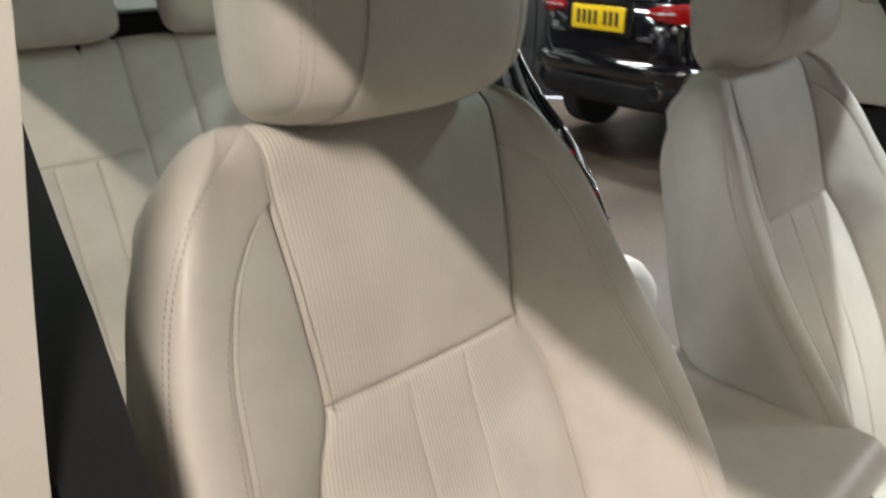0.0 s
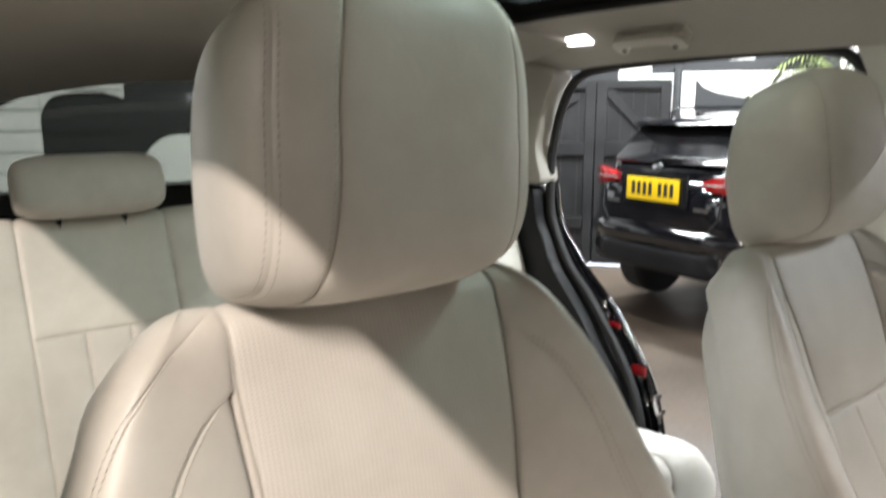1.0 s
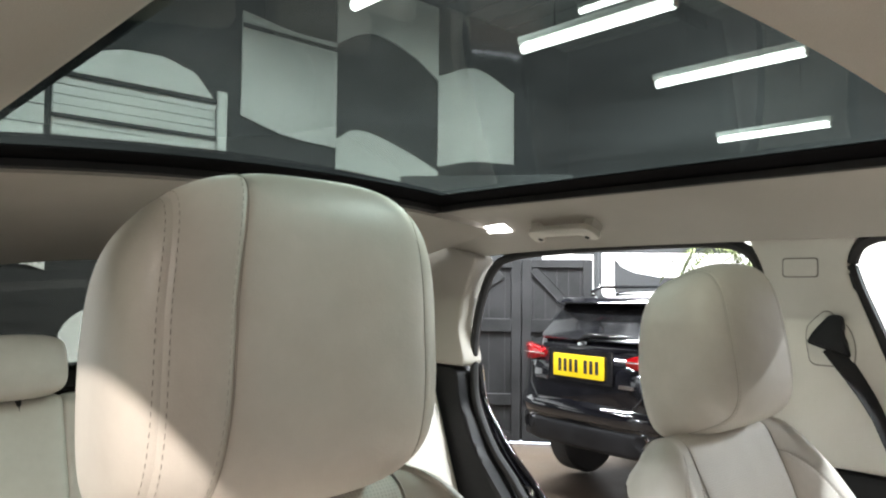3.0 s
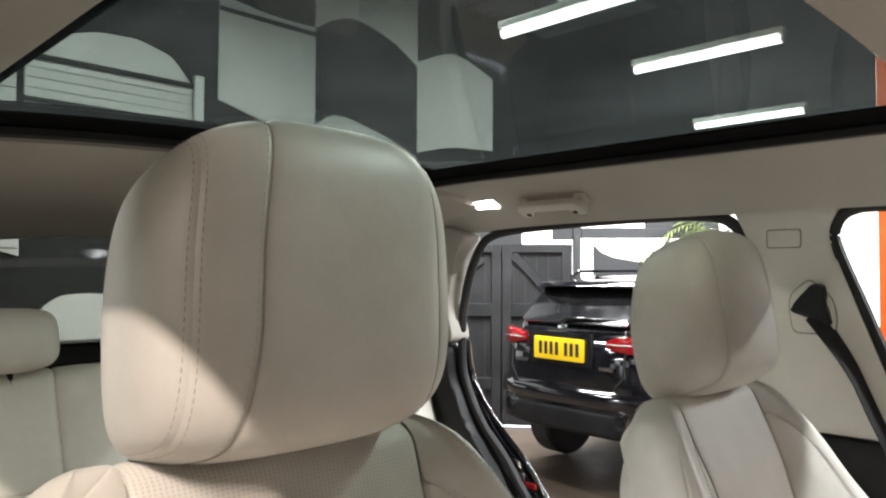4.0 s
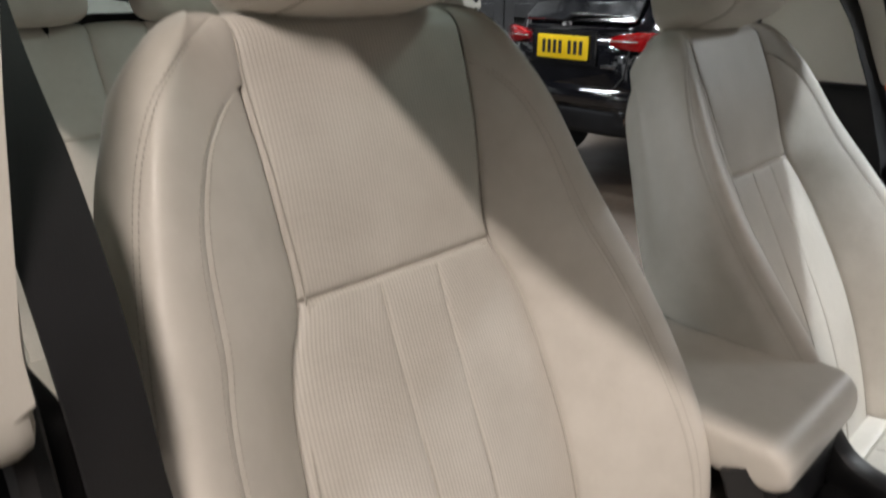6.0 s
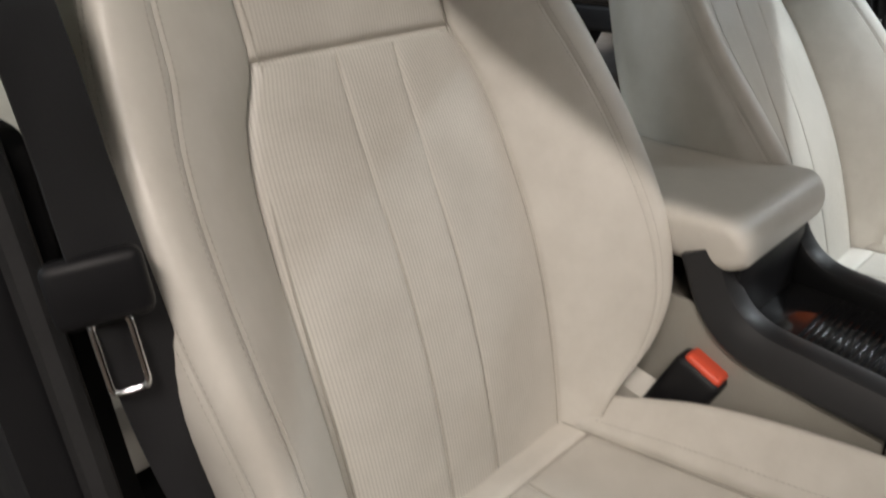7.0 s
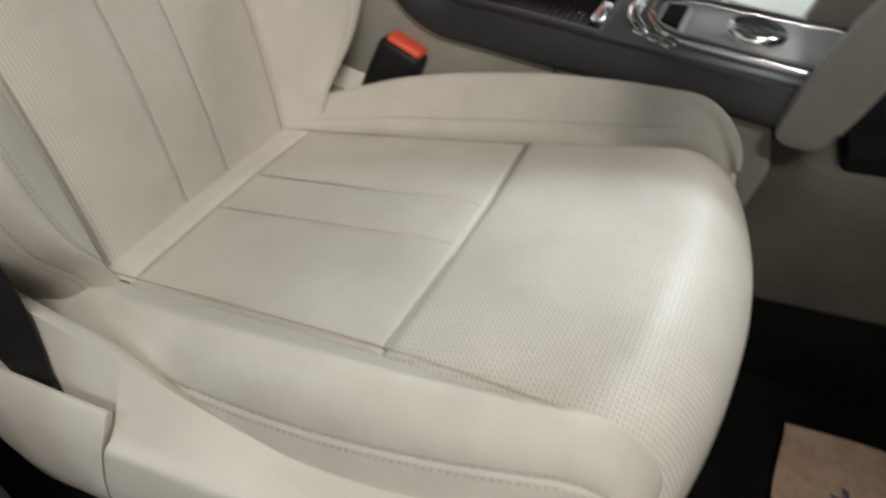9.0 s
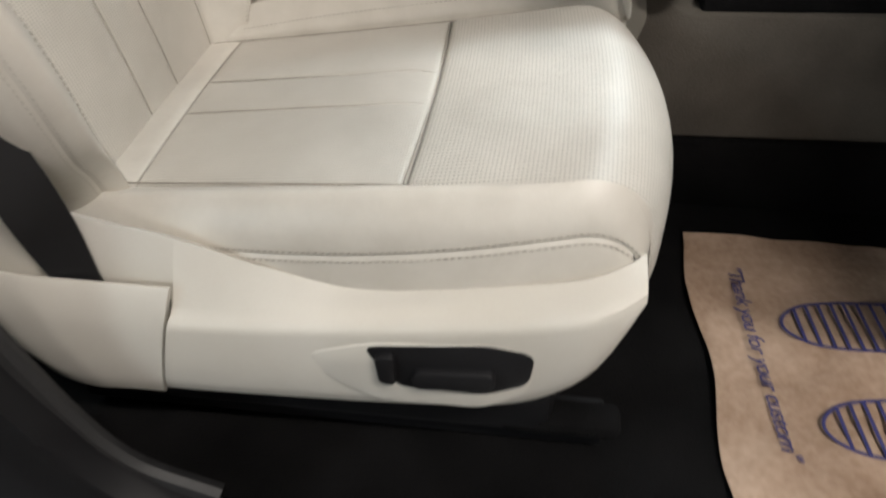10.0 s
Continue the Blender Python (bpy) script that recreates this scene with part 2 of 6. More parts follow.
def tube(bm, pts, r, n=10, cap=True, flat=1.0, up=(0, 0, 1)):
    """A round (or flattened) bar swept along points; r may be a list."""
    pts = [Vector(p) for p in pts]
    rings = []
    for i, p in enumerate(pts):
        d = (pts[min(i + 1, len(pts) - 1)] - pts[max(i - 1, 0)]).normalized()
        side = d.cross(Vector(up))
        side = side.normalized() if side.length > 1e-4 else Vector((1, 0, 0))
        top = side.cross(d).normalized()
        rr = r[i] if isinstance(r, (list, tuple)) else r
        rings.append([bm.verts.new(p + side * math.cos(2 * math.pi * k / n) * rr + top * math.sin(2 * math.pi * k / n) * rr * flat) for k in range(n)])
    for a, b in zip(rings, rings[1:]):
        for k in range(n):
            bm.faces.new((a[k], a[(k + 1) % n], b[(k + 1) % n], b[k]))
    if cap:
        bm.faces.new(rings[0][::-1])
        bm.faces.new(rings[-1])
    return bm


def smooth_path(pts, n=40):
    """Catmull-Rom points through pts."""
    pts = [Vector(p) for p in pts]
    q = [pts[0] * 2 - pts[1], *pts, pts[-1] * 2 - pts[-2]]
    out = []
    for k in range(n + 1):
        x = k / n * (len(pts) - 1)
        i = min(int(x), len(pts) - 2)
        t, (a, b, c, d) = x - i, q[i:i + 4]
        out.append(0.5 * ((2 * b) + (c - a) * t + (2 * a - 5 * b + 4 * c - d) * t * t + (3 * b - a - 3 * c + d) * t ** 3))
    return out


def grid(bm, rows, closed=False):
    """Faces over rows of points of equal length."""
    vs = [[bm.verts.new(p) for p in row] for row in rows]
    for a, b in zip(vs, vs[1:]):
        for k in range(len(a) if closed else len(a) - 1):
            j = (k + 1) % len(a)
            bm.faces.new((a[k], a[j], b[j], b[k]))
    return vs


def loft(rows, cap=True):
    """A closed body through rings of points."""
    bm = bmesh.new()
    vs = grid(bm, rows, closed=True)
    if cap:
        bm.faces.new(vs[0][::-1])
        bm.faces.new(vs[-1])
    return bm


def ring(outline, n, radius):
    """n points round an outline with rounded corners."""
    pts, out = [Vector(p) for p in outline], []
    k = len(pts)
    for i in range(k):
        a, b, c = pts[i - 1], pts[i], pts[(i + 1) % k]
        r = min(radius, (a - b).length * 0.45, (c - b).length * 0.45)
        p, q = b + (a - b).normalized() * r, b + (c - b).normalized() * r
        for j in range(n):
            t = j / (n - 1)
            out.append((1 - t) ** 2 * p + 2 * t * (1 - t) * b + t * t * q)
    return out


def prism(outline, radius, thick, place, n=6, bevel=0.0):
    """A plate with a rounded outline in its own x-y plane, extruded along its z; place: a matrix."""
    pts = ring([(*p, 0) for p in outline], n, radius)
    bm = bmesh.new()
    face = bm.faces.new([bm.verts.new(p) for p in pts])
    out = bmesh.ops.extrude_face_region(bm, geom=[face])["geom"]
    for v in out:
        if isinstance(v, bmesh.types.BMVert):
            v.co.z += thick
    if bevel:
        edges = [e for e in bm.edges if abs(e.verts[0].co.z - e.verts[1].co.z) < 1e-6]
        bmesh.ops.bevel(bm, geom=edges, offset=bevel, segments=2, profile=0.5, affect="EDGES")
    bmesh.ops.transform(bm, matrix=place, verts=bm.verts)
    return bm


def lerp(table, x):
    """A smooth value from a table of (x, value)."""
    xs, ys = [t[0] for t in table], [t[1] for t in table]
    if x <= xs[0]:
        return ys[0]
    if x >= xs[-1]:
        return ys[-1]
    i = max(k for k in range(len(xs) - 1) if xs[k] <= x)
    t = (x - xs[i]) / (xs[i + 1] - xs[i])

    def slope(k):
        a, b = max(k - 1, 0), min(k + 1, len(xs) - 1)
        return (ys[b] - ys[a]) / (xs[b] - xs[a])
    h, t2, t3 = xs[i + 1] - xs[i], t * t, t * t * t
    return (2 * t3 - 3 * t2 + 1) * ys[i] + (t3 - 2 * t2 + t) * h * slope(i) + (-2 * t3 + 3 * t2) * ys[i + 1] + (t3 - t2) * h * slope(i + 1)


# ---- front seats ----
LEAN = radians(14.5)
B_UP, B_OUT, B_BASE = Vector((0, math.sin(LEAN), math.cos(LEAN))), Vector((0, -math.cos(LEAN), math.sin(LEAN))), Vector((0, -0.005, 0.347))
TIP = math.atan(0.11)
C_FWD, C_OUT, C_BASE = Vector((0, -math.cos(TIP), math.sin(TIP))), Vector((0, math.sin(TIP), math.cos(TIP))), Vector((0, -0.065, 0.345))

BACK_IN = [(-0.05, 0.150), (0.05, 0.155), (0.25, 0.160), (0.38, 0.152), (0.44, 0.138), (0.486, 0.118), (0.58, 0.122), (0.67, 0.128), (0.72, 0.126), (0.80, 0.120)]
BACK_W = [(-0.05, 0.190), (0.02, 0.220), (0.07, 0.258), (0.13, 0.280), (0.22, 0.290), (0.30, 0.294), (0.42, 0.294), (0.52, 0.284), (0.59, 0.272), (0.645, 0.254), (0.69, 0.228), (0.72, 0.200), (0.76, 0.165), (0.80, 0.150)]
BACK_H = [(-0.05, 0.045), (0.02, 0.075), (0.08, 0.112), (0.14, 0.132), (0.22, 0.134), (0.33, 0.108), (0.44, 0.076), (0.53, 0.054), (0.62, 0.040), (0.68, 0.024), (0.72, 0.010), (0.80, -0.01)]
BACK_C = [(-0.05, 0.010), (0.05, 0.022), (0.15, 0.028), (0.25, 0.025), (0.35, 0.014), (0.486, 0.0), (0.6, 0.004), (0.7, 0.0), (0.8, 0.0)]
BACK_OUTER = [(-0.05, 0.0), (0.36, 0.0), (0.44, 0.009), (0.50, 0.018), (0.56, 0.025), (0.61, 0.027), (0.65, 0.026), (0.69, 0.016), (0.74, 0.005), (0.80, 0.0)]
BACK_TUCK = [(-0.05, 0.0), (0.30, 0.0), (0.42, 0.010), (0.52, 0.026), (0.60, 0.034), (0.66, 0.034), (0.72, 0.026), (0.80, 0.02)]
CUSH_IN = [(-0.12, 0.155), (0.0, 0.162), (0.28, 0.180), (0.40, 0.190), (0.50, 0.203), (0.56, 0.212), (0.60, 0.214), (0.70, 0.212)]
CUSH_W = [(-0.12, 0.205), (0.0, 0.226), (0.10, 0.243), (0.22, 0.252), (0.40, 0.252), (0.48, 0.246), (0.54, 0.238), (0.60, 0.231), (0.70, 0.228)]
CUSH_H = [(-0.12, 0.012), (0.0, 0.028), (0.12, 0.048), (0.28, 0.055), (0.38, 0.053), (0.46, 0.050), (0.52, 0.046), (0.58, 0.034), (0.70, 0.012)]


def along(ctrl, t):
    """A point at 0..1 of the Catmull-Rom curve through 2D control points."""
    n = len(ctrl) - 1
    x = min(max(t, 0.0), 1.0) * n
    i = min(int(x), n - 1)
    u = x - i
    q = [tuple(2 * p - r for p, r in zip(ctrl[0], ctrl[1])), *ctrl, tuple(2 * p - r for p, r in zip(ctrl[-1], ctrl[-2]))]
    a, b, c, d = q[i:i + 4]
    return [0.5 * (2 * b[k] + (c[k] - a[k]) * u + (2 * a[k] - 5 * b[k] + 4 * c[k] - d[k]) * u * u + (3 * b[k] - a[k] - 3 * c[k] + d[k]) * u ** 3) for k in range(2)]


def back_at(s, b):
    """The backrest's skin: s 0 at the middle, 1 at the seam of the side bolster, 2 at its rear edge; b metres up the back."""
    side, m = (-1 if s < 0 else 1), abs(s)
    ain, w, h, c = lerp(BACK_IN, b), lerp(BACK_W, b), lerp(BACK_H, b), lerp(BACK_C, b)
    if m <= 1:
        a, off = m * ain, c + 0.004 * (1 - m * m)
    else:
        k, q = (lerp(BACK_TUCK, b), 0.0) if side > 0 else (0.0, lerp(BACK_OUTER, b))
        t = min(max((b - 0.60) / 0.12, 0.0), 1.0)
        thin = 1 - 0.15 * t * t * (3 - 2 * t)
        a, off = along([(ain, c), (ain + 0.42 * (w - k - ain) - 0.1 * q, c + 0.66 * (h - c)), (w - 0.028 - k - 0.4 * q, h), (w - 0.002 - 0.9 * k - 0.8 * q, h - 0.030), (w + 0.001 - 0.5 * k - q, h - 0.080), (w - 0.004 - q, -0.055 * thin), (w - 0.05 - q, -0.105 * thin)], m - 1)
    u, r = b, 0.030
    if b > 0.700:
        phi = min((b - 0.700) / r, 2.6)
        u, off = 0.700 + r * math.sin(phi), off - r * (1 - math.cos(phi)) * (1.25 if m < 1.3 else max(0.0, 1.25 - 2.6 * (m - 1.3)))
    if m > 1.35 and b > 0.60:
        q = min((m - 1.35) / 0.5, 1.0)
        u -= (b - 0.60) ** 2 * 3.4 * q * q * (3 - 2 * q)
    return B_BASE + Vector((side * a, 0, 0)) + B_UP * u + B_OUT * off


def cushion_at(s, f):
    """The cushion's skin: s as above; f metres forward, rolling down over the front edge."""
    side, m = (-1 if s < 0 else 1), abs(s)
    ain, w, h = lerp(CUSH_IN, f), lerp(CUSH_W, f), lerp(CUSH_H, f) * (1.06 if side > 0 else 0.64)
    if side > 0:
        w -= 0.014 * min(max((f - 0.38) / 0.16, 0.0), 1.0) ** 2
    if m <= 1:
        a, off = m * ain, 0.005 * (1 - m * m)
    else:
        a, off = along([(ain, 0.0), (ain + 0.45 * (w - ain), 0.72 * h), (w - 0.022, h), (w, h - 0.024), (w + 0.009, h - 0.055), (w + 0.009, h - 0.092), (w - 0.006, h - 0.124)], m - 1)
    k = min(max((m - 1) / 0.3, 0), 1)
    k *= k * (3 - 2 * k)
    r, f0 = 0.074 - 0.022 * k, 0.462 + 0.030 * k
    g, drop = f, 0.0
    if f > f0:
        phi = (f - f0) / r
        if phi < 1.5:
            g, drop = f0 + r * math.sin(phi), r * (1 - math.cos(phi))
        else:
            g, drop = f0 + r * math.sin(1.5) - 0.10 * (f - f0 - 1.5 * r), r * (1 - math.cos(1.5)) + (f - f0 - 1.5 * r)
    t = min(max((f - 0.2) / 0.25, 0), 1)
    g -= (0.75 * a * a + 0.010 * k) * t * t * (3 - 2 * t)
    return C_BASE + Vector((side * a, 0, 0)) + C_FWD * g + C_OUT * (off - drop)


HEAD_W, HEAD_H, HEAD_D, HEAD_MID, HEAD_UP, HEAD_P = 0.132, 0.1165, 0.088, 0.022, 0.8315, 3.0


def head_s(x):
    """The place from end to end (-1 to 1) of a line x metres from the headrest's middle."""
    return math.copysign(math.asin((abs(x) / HEAD_W) ** (HEAD_P / 2)) / (math.pi / 2), x)


def head_at(s, th):
    """The headrest's skin: s from its right end (-1) to its left end (1), th round the section from the front."""
    a = min(abs(s), 1.0) * math.pi / 2
    sn, cs = math.sin(a), max(math.cos(a), 0.0)
    x = math.copysign(sn ** (2 / HEAD_P), s) * HEAD_W if a > 1e-9 else 0.0
    c, v = math.cos(th), math.sin(th)
    e = 2 / (3.6 if v > 0 else 4.2)
    d, y = math.copysign(abs(c) ** e, c) * HEAD_D * cs ** (2 / HEAD_P), math.copysign(abs(v) ** e, v) * HEAD_H * cs ** (2 / (4.2 if v > 0 else 8.0 if s < 0 else 5.0))
    x *= 1.0 - 0.055 * (y / HEAD_H) ** 2 - 0.03 * y / HEAD_H
    if c < 0:
        d *= 1.0 - 0.30 * max(0.0, y / HEAD_H)
    return B_BASE + Vector((x, 0, 0)) + B_UP * (HEAD_UP + y) + B_OUT * (HEAD_MID + d + 0.22 * y)


INWARD = {cushion_at}


def panel(skin, s0, s1, t0, t1, nu, nv, inside, seams=(0.006, 0.006, 0.006, 0.006), soft=0.012, eps=0.02):
    """A sewn panel between s0(t) and s1(t): its edges dip into the seams by the depths given (low s, high s, low t, high t)."""
    cs = [0.5 - 0.5 * math.cos(math.pi * k / (nu - 1)) for k in range(nu)]
    ct = [0.5 - 0.5 * math.cos(math.pi * k / (nv - 1)) for k in range(nv)]
    pts = np.zeros((nv, nu, 3))
    for j, v in enumerate(ct):
        t = t0 + (t1 - t0) * v
        lo, hi = s0(t), s1(t)
        for i, u in enumerate(cs):
            pts[j, i] = skin(lo + (hi - lo) * u, t)
    nor = np.zeros((nv, nu, 3))
    for j, v in enumerate(ct):
        t = t0 + (t1 - t0) * v
        lo, hi = s0(t), s1(t)
        for i, u in enumerate(cs):
            w = lo + (hi - lo) * u
            n = (skin(w + eps, t) - skin(w - eps, t)).cross(skin(w, t + 0.004) - skin(w, t - 0.004))
            nor[j, i] = n.normalized() if n.length > 1e-12 else (0, 0, 0)
    nor *= -1 if skin in INWARD else 1

    def run(axis):
        step = np.linalg.norm(np.diff(pts, axis=axis), axis=2)
        zero = np.zeros_like(np.take(step, [0], axis=axis))
        d = np.concatenate([zero, np.cumsum(step, axis=axis)], axis=axis)
        return d, np.take(d, [-1], axis=axis) - d
    dip = np.zeros((nv, nu))
    for d, depth in zip((*run(1), *run(0)), seams):
        if depth:
            dip = np.maximum(dip, depth * (0.55 * np.exp(-(d / 0.0024) ** 1.3) + 0.45 * np.exp(-d / soft)))
    pts -= nor * dip[:, :, None]
    d_u, d_v = run(1)[0], run(0)[0]
    bm = bmesh.new()
    uv = bm.loops.layers.uv.verify()
    vs = [[bm.verts.new(pts[j, i]) for i in range(nu)] for j in range(nv)]
    for j in range(nv - 1):
        for i in range(nu - 1):
            ids = ((j, i), (j, i + 1), (j + 1, i + 1), (j + 1, i))
            co = [vs[q][r].co for q, r in ids]
            if (co[0] - co[2]).length < 1e-6 or (co[1] - co[3]).length < 1e-6:
                continue
            f = bm.faces.new([vs[q][r] for q, r in ids])
            for loop, (q, r) in zip(f.loops, ids):
                loop[uv].uv = (d_u[q, r] - d_u[q, -1] / 2, d_v[q, r])
    bmesh.ops.remove_doubles(bm, verts=bm.verts, dist=1e-6)
    return bm


def stitches(bm, line, inside, step=0.0062, length=0.0042, size=0.0007):
    """Short thread bars along a line of points on a skin."""
    line = [Vector(p) for p in line]
    left = 0.0
    for a, b in zip(line, line[1:]):
        d = b - a
        seg = d.length
        if seg < 1e-6:
            continue
        d.normalize()
        out = a - Vector(inside)
        out = (out - d * out.dot(d)).normalized()
        side = d.cross(out)
        x = left
        while x < seg:
            p = a + d * x
            m = Matrix((( *(d * length),), (*(side * size * 1.3),), (*(out * size),))).transposed().to_4x4()
            m.translation = p + out * 0.0003
            vs = [bm.verts.new(m @ Vector(c)) for c in ((-.5, -.5, -.6), (.5, -.5, -.6), (.5, .5, -.6), (-.5, .5, -.6), (-.35, -.3, .6), (.35, -.3, .6), (.35, .3, .6), (-.35, .3, .6))]
            for q in ((4, 5, 6, 7), (0, 1, 5, 4), (1, 2, 6, 5), (2, 3, 7, 6), (3, 0, 4, 7)):
                bm.faces.new([vs[k] for k in q])
            x += step
        left = x - seg
    return bm


def seam(parent, line, inside, depth=0.004, r=0.0009):
    """The dark closed joint at the bottom of a seam."""
    pts = [Vector(p) - (Vector(p) - Vector(inside)).normalized() * depth for p in line]
    part("seam", tube(bmesh.new(), pts, r, 6), PIPING, parent)


def const(x):
    return lambda t: x


BACK_TOP = 0.770
S2 = [(-0.02, 1.27), (0.15, 1.27), (0.45, 1.235), (0.56, 1.225), (0.615, 1.18), (0.645, 1.11), (0.660, 1.05), (0.668, 1.0), (0.80, 1.0)]
S1 = [(-0.02, 1.44), (0.50, 1.44), (0.60, 1.42), (0.66, 1.36), (0.695, 1.24), (0.715, 1.12), (0.735, 1.02), (0.745, 1.0), (0.80, 1.0)]


def front_seat(label):
    seat = thing("front_seat", (0, -0.25, 0.03), label, "car seat", "front seats")
    core = B_BASE + B_UP * 0.38 + B_OUT * -0.06
    # backrest
    back = part("backrest", back_shell(), LEATHER, seat, "pale leather backrest shell")
    part("upper_panel", panel(back_at, const(-1), const(1), 0.486, BACK_TOP, 40, 44, core, (0.006, 0.006, 0.009, 0), 0.010), PERF, back, "punched pale leather panel")
    for lo, hi in ((-1, None), (None, None), (None, 1)):
        a = (lambda t: -1.0) if lo else ((lambda t: -0.036 / lerp(BACK_IN, t)) if hi is None else (lambda t: 0.036 / lerp(BACK_IN, t)))
        b = (lambda t: 1.0) if hi else ((lambda t: -0.036 / lerp(BACK_IN, t)) if lo else (lambda t: 0.036 / lerp(BACK_IN, t)))
        part("lower_panel", panel(back_at, a, b, -0.03, 0.486, 22, 60, core, (0.012 if lo else 0.0028, 0.004 if hi else 0.0028, 0, 0.009), 0.014), PERF_LOW, back, "punched pale leather strip")
    for side in (-1, 1):
        one, s2, s1, two = const(side), lambda t: side * lerp(S2, t), lambda t: side * max(lerp(S1, t), lerp(S2, t)), const(side * 2)
        part("bolster", panel(back_at, one, s2, -0.03, 0.668, 22, 60, core, (0.008 if side < 0 else 0.004, 0.0014, 0, 0), 0.012), LEATHER, back, "pale leather side bolster")
        part("bolster", panel(back_at, s2, s1, -0.03, BACK_TOP, 18, 70, core, (0.0016, 0.0012, 0, 0)), LEATHER, back, "pale leather side bolster")
        part("bolster", panel(back_at, s1, two, -0.03, BACK_TOP, 26, 70, core, (0.0012, 0, 0, 0)), LEATHER, back, "pale leather side bolster")
        bm = bmesh.new()
        for tab, d in ((S2, 0.016), (S2, -0.010), (S1, 0.014), (S1, -0.014)):
            line = [back_at(side * max(lerp(tab, t) + d, 1.002), t) for t in np.linspace(0.0, 0.655 if tab is S2 else 0.70, 110)]
            stitches(bm, line, core, 0.0056, 0.0036, 0.0005)
        tagged(part("stitching", bm, THREAD, back), kind="stuff")
    seam(back, [back_at(-1, b) for b in np.linspace(-0.02, 0.486, 60)], core, 0.0100, 0.0017)
    seam(back, [back_at(-1, b) for b in np.linspace(0.486, 0.74, 40)], core, 0.0058, 0.0008)
    seam(back, [back_at(1, b) for b in np.linspace(-0.02, 0.74, 60)], core, 0.0046, 0.0006)
    seam(back, [back_at(x, 0.486) for x in np.linspace(-1, 1, 40)], core, 0.0088)
    for a in (-0.036, 0.036):
        seam(back, [back_at(a / lerp(BACK_IN, b), b) for b in np.linspace(-0.02, 0.482, 60)], core, 0.0036, 0.0005)
    # headrest
    hc = B_BASE + B_UP * HEAD_UP + B_OUT * HEAD_MID
    e0, e1, e2 = ((lambda t, x=x, d=d: head_s(x + d * math.sin(t))) for x, d in ((-0.071, 0.014), (0.092, 0.0), (-0.1105, 0.005)))
    head = part("headrest", panel(head_at, e0, e1, -math.pi, math.pi, 34, 120, hc, (0.0018, 0.0018, 0, 0), 0.004, 0.01), LEATHER, seat, "pale leather headrest")
    part("side_band", panel(head_at, e2, e0, -math.pi, math.pi, 18, 120, hc, (0.0009, 0.0018, 0, 0), 0.004, 0.01), LEATHER, head)
    for a, b, deep in ((const(-1.0), e2, (0, 0.0009)), (e1, const(1.0), (0.0018, 0))):
        part("side_panel", panel(head_at, a, b, -math.pi, math.pi, 26, 120, hc, (*deep, 0, 0), 0.006, 0.01), LEATHER, head)
    for d in (e0, e1):
        seam(head, [head_at(d(t), t) for t in np.linspace(-2.4, 2.8, 110)], hc, 0.0014, 0.0004)
    bm = bmesh.new()
    for x, d in ((-0.114, 0.005), (-0.107, 0.005), (-0.0745, 0.014), (0.0885, 0.0)):
        stitches(bm, [head_at(head_s(x + d * math.sin(t)), t) for t in np.linspace(-1.9, 2.4, 160)], hc, length=0.0036, size=0.00038)
    tagged(part("stitching", bm, THREAD, head), kind="stuff")
    for side in (-1, 1):
        foot, top = B_BASE + B_UP * 0.69 + B_OUT * -0.040, B_BASE + B_UP * 0.76 + B_OUT * -0.012
        post = part("post", tube(bmesh.new(), [foot + Vector((side * 0.055, 0, 0)), top + Vector((side * 0.055, 0, 0))], 0.006, 12, up=(1, 0, 0)), CHROME, head, "chrome headrest post")
        part("guide", tube(bmesh.new(), [B_BASE + B_UP * u + B_OUT * o + Vector((side * 0.055, 0, 0)) for u, o in ((0.700, -0.036), (0.722, -0.027))], [0.014, 0.011], 16, up=(1, 0, 0)), DARK_PLASTIC, post, "black guide sleeve")
    # cushion
    cc = C_BASE + C_FWD * 0.25 + C_OUT * -0.08
    cushion = part("cushion", panel(cushion_at, const(-1), const(1), -0.10, -0.006, 26, 14, cc, (0.004, 0.004, 0, 0.006)), LEATHER, seat, "pale leather cushion")
    line = lambda x: (lambda t: x / lerp(CUSH_IN, t))
    for a, b, deep in ((const(-1), line(-0.034), (0.009, 0.004)), (line(-0.034), line(0.038), (0.004, 0.004)), (line(0.038), const(1), (0.004, 0.009))):
        part("rear_panel", panel(cushion_at, a, b, -0.006, 0.285, 26, 56, cc, (*deep, 0.006, 0.017), 0.024), PERF_LOW, cushion, "punched pale leather strip")
    part("front_panel", panel(cushion_at, const(-1), const(1), 0.285, 0.60, 44, 50, cc, (0.007, 0.007, 0.009, 0)), PERF_SEAT, cushion, "punched pale leather panel")
    for side in (-1, 1):
        rise = lambda d, side=side: (lambda f: side * (d + (1.40 + 0.03 * math.sin(5.0 * f) if side > 0 else 1.555 + 0.085 * math.sin(min(max((f + 0.02) / 0.57, 0.0), 1.0) * math.pi))))
        part("bolster", panel(cushion_at, const(side), rise(0.0), -0.10, 0.582, 24, 70, cc, (0.008, 0.003, 0, 0)), LEATHER, cushion, "pale leather side bolster")
        part("skirt", panel(cushion_at, rise(0.0), const(side * 2), -0.10, 0.560 if side > 0 else 0.546, 20, 70, cc, (0.003, 0, 0, 0)), LEATHER, cushion, "pale leather skirt")
        bm = bmesh.new()
        for s in (-0.022, 0.022):
            stitches(bm, [cushion_at(rise(s)(t), t) for t in np.linspace(0.0, 0.556, 110)], cc, 0.0060, 0.0036, 0.0008)
        stitches(bm, [cushion_at(side * 1.06, t) for t in np.linspace(0.0, 0.5, 110)], cc, size=0.0006)
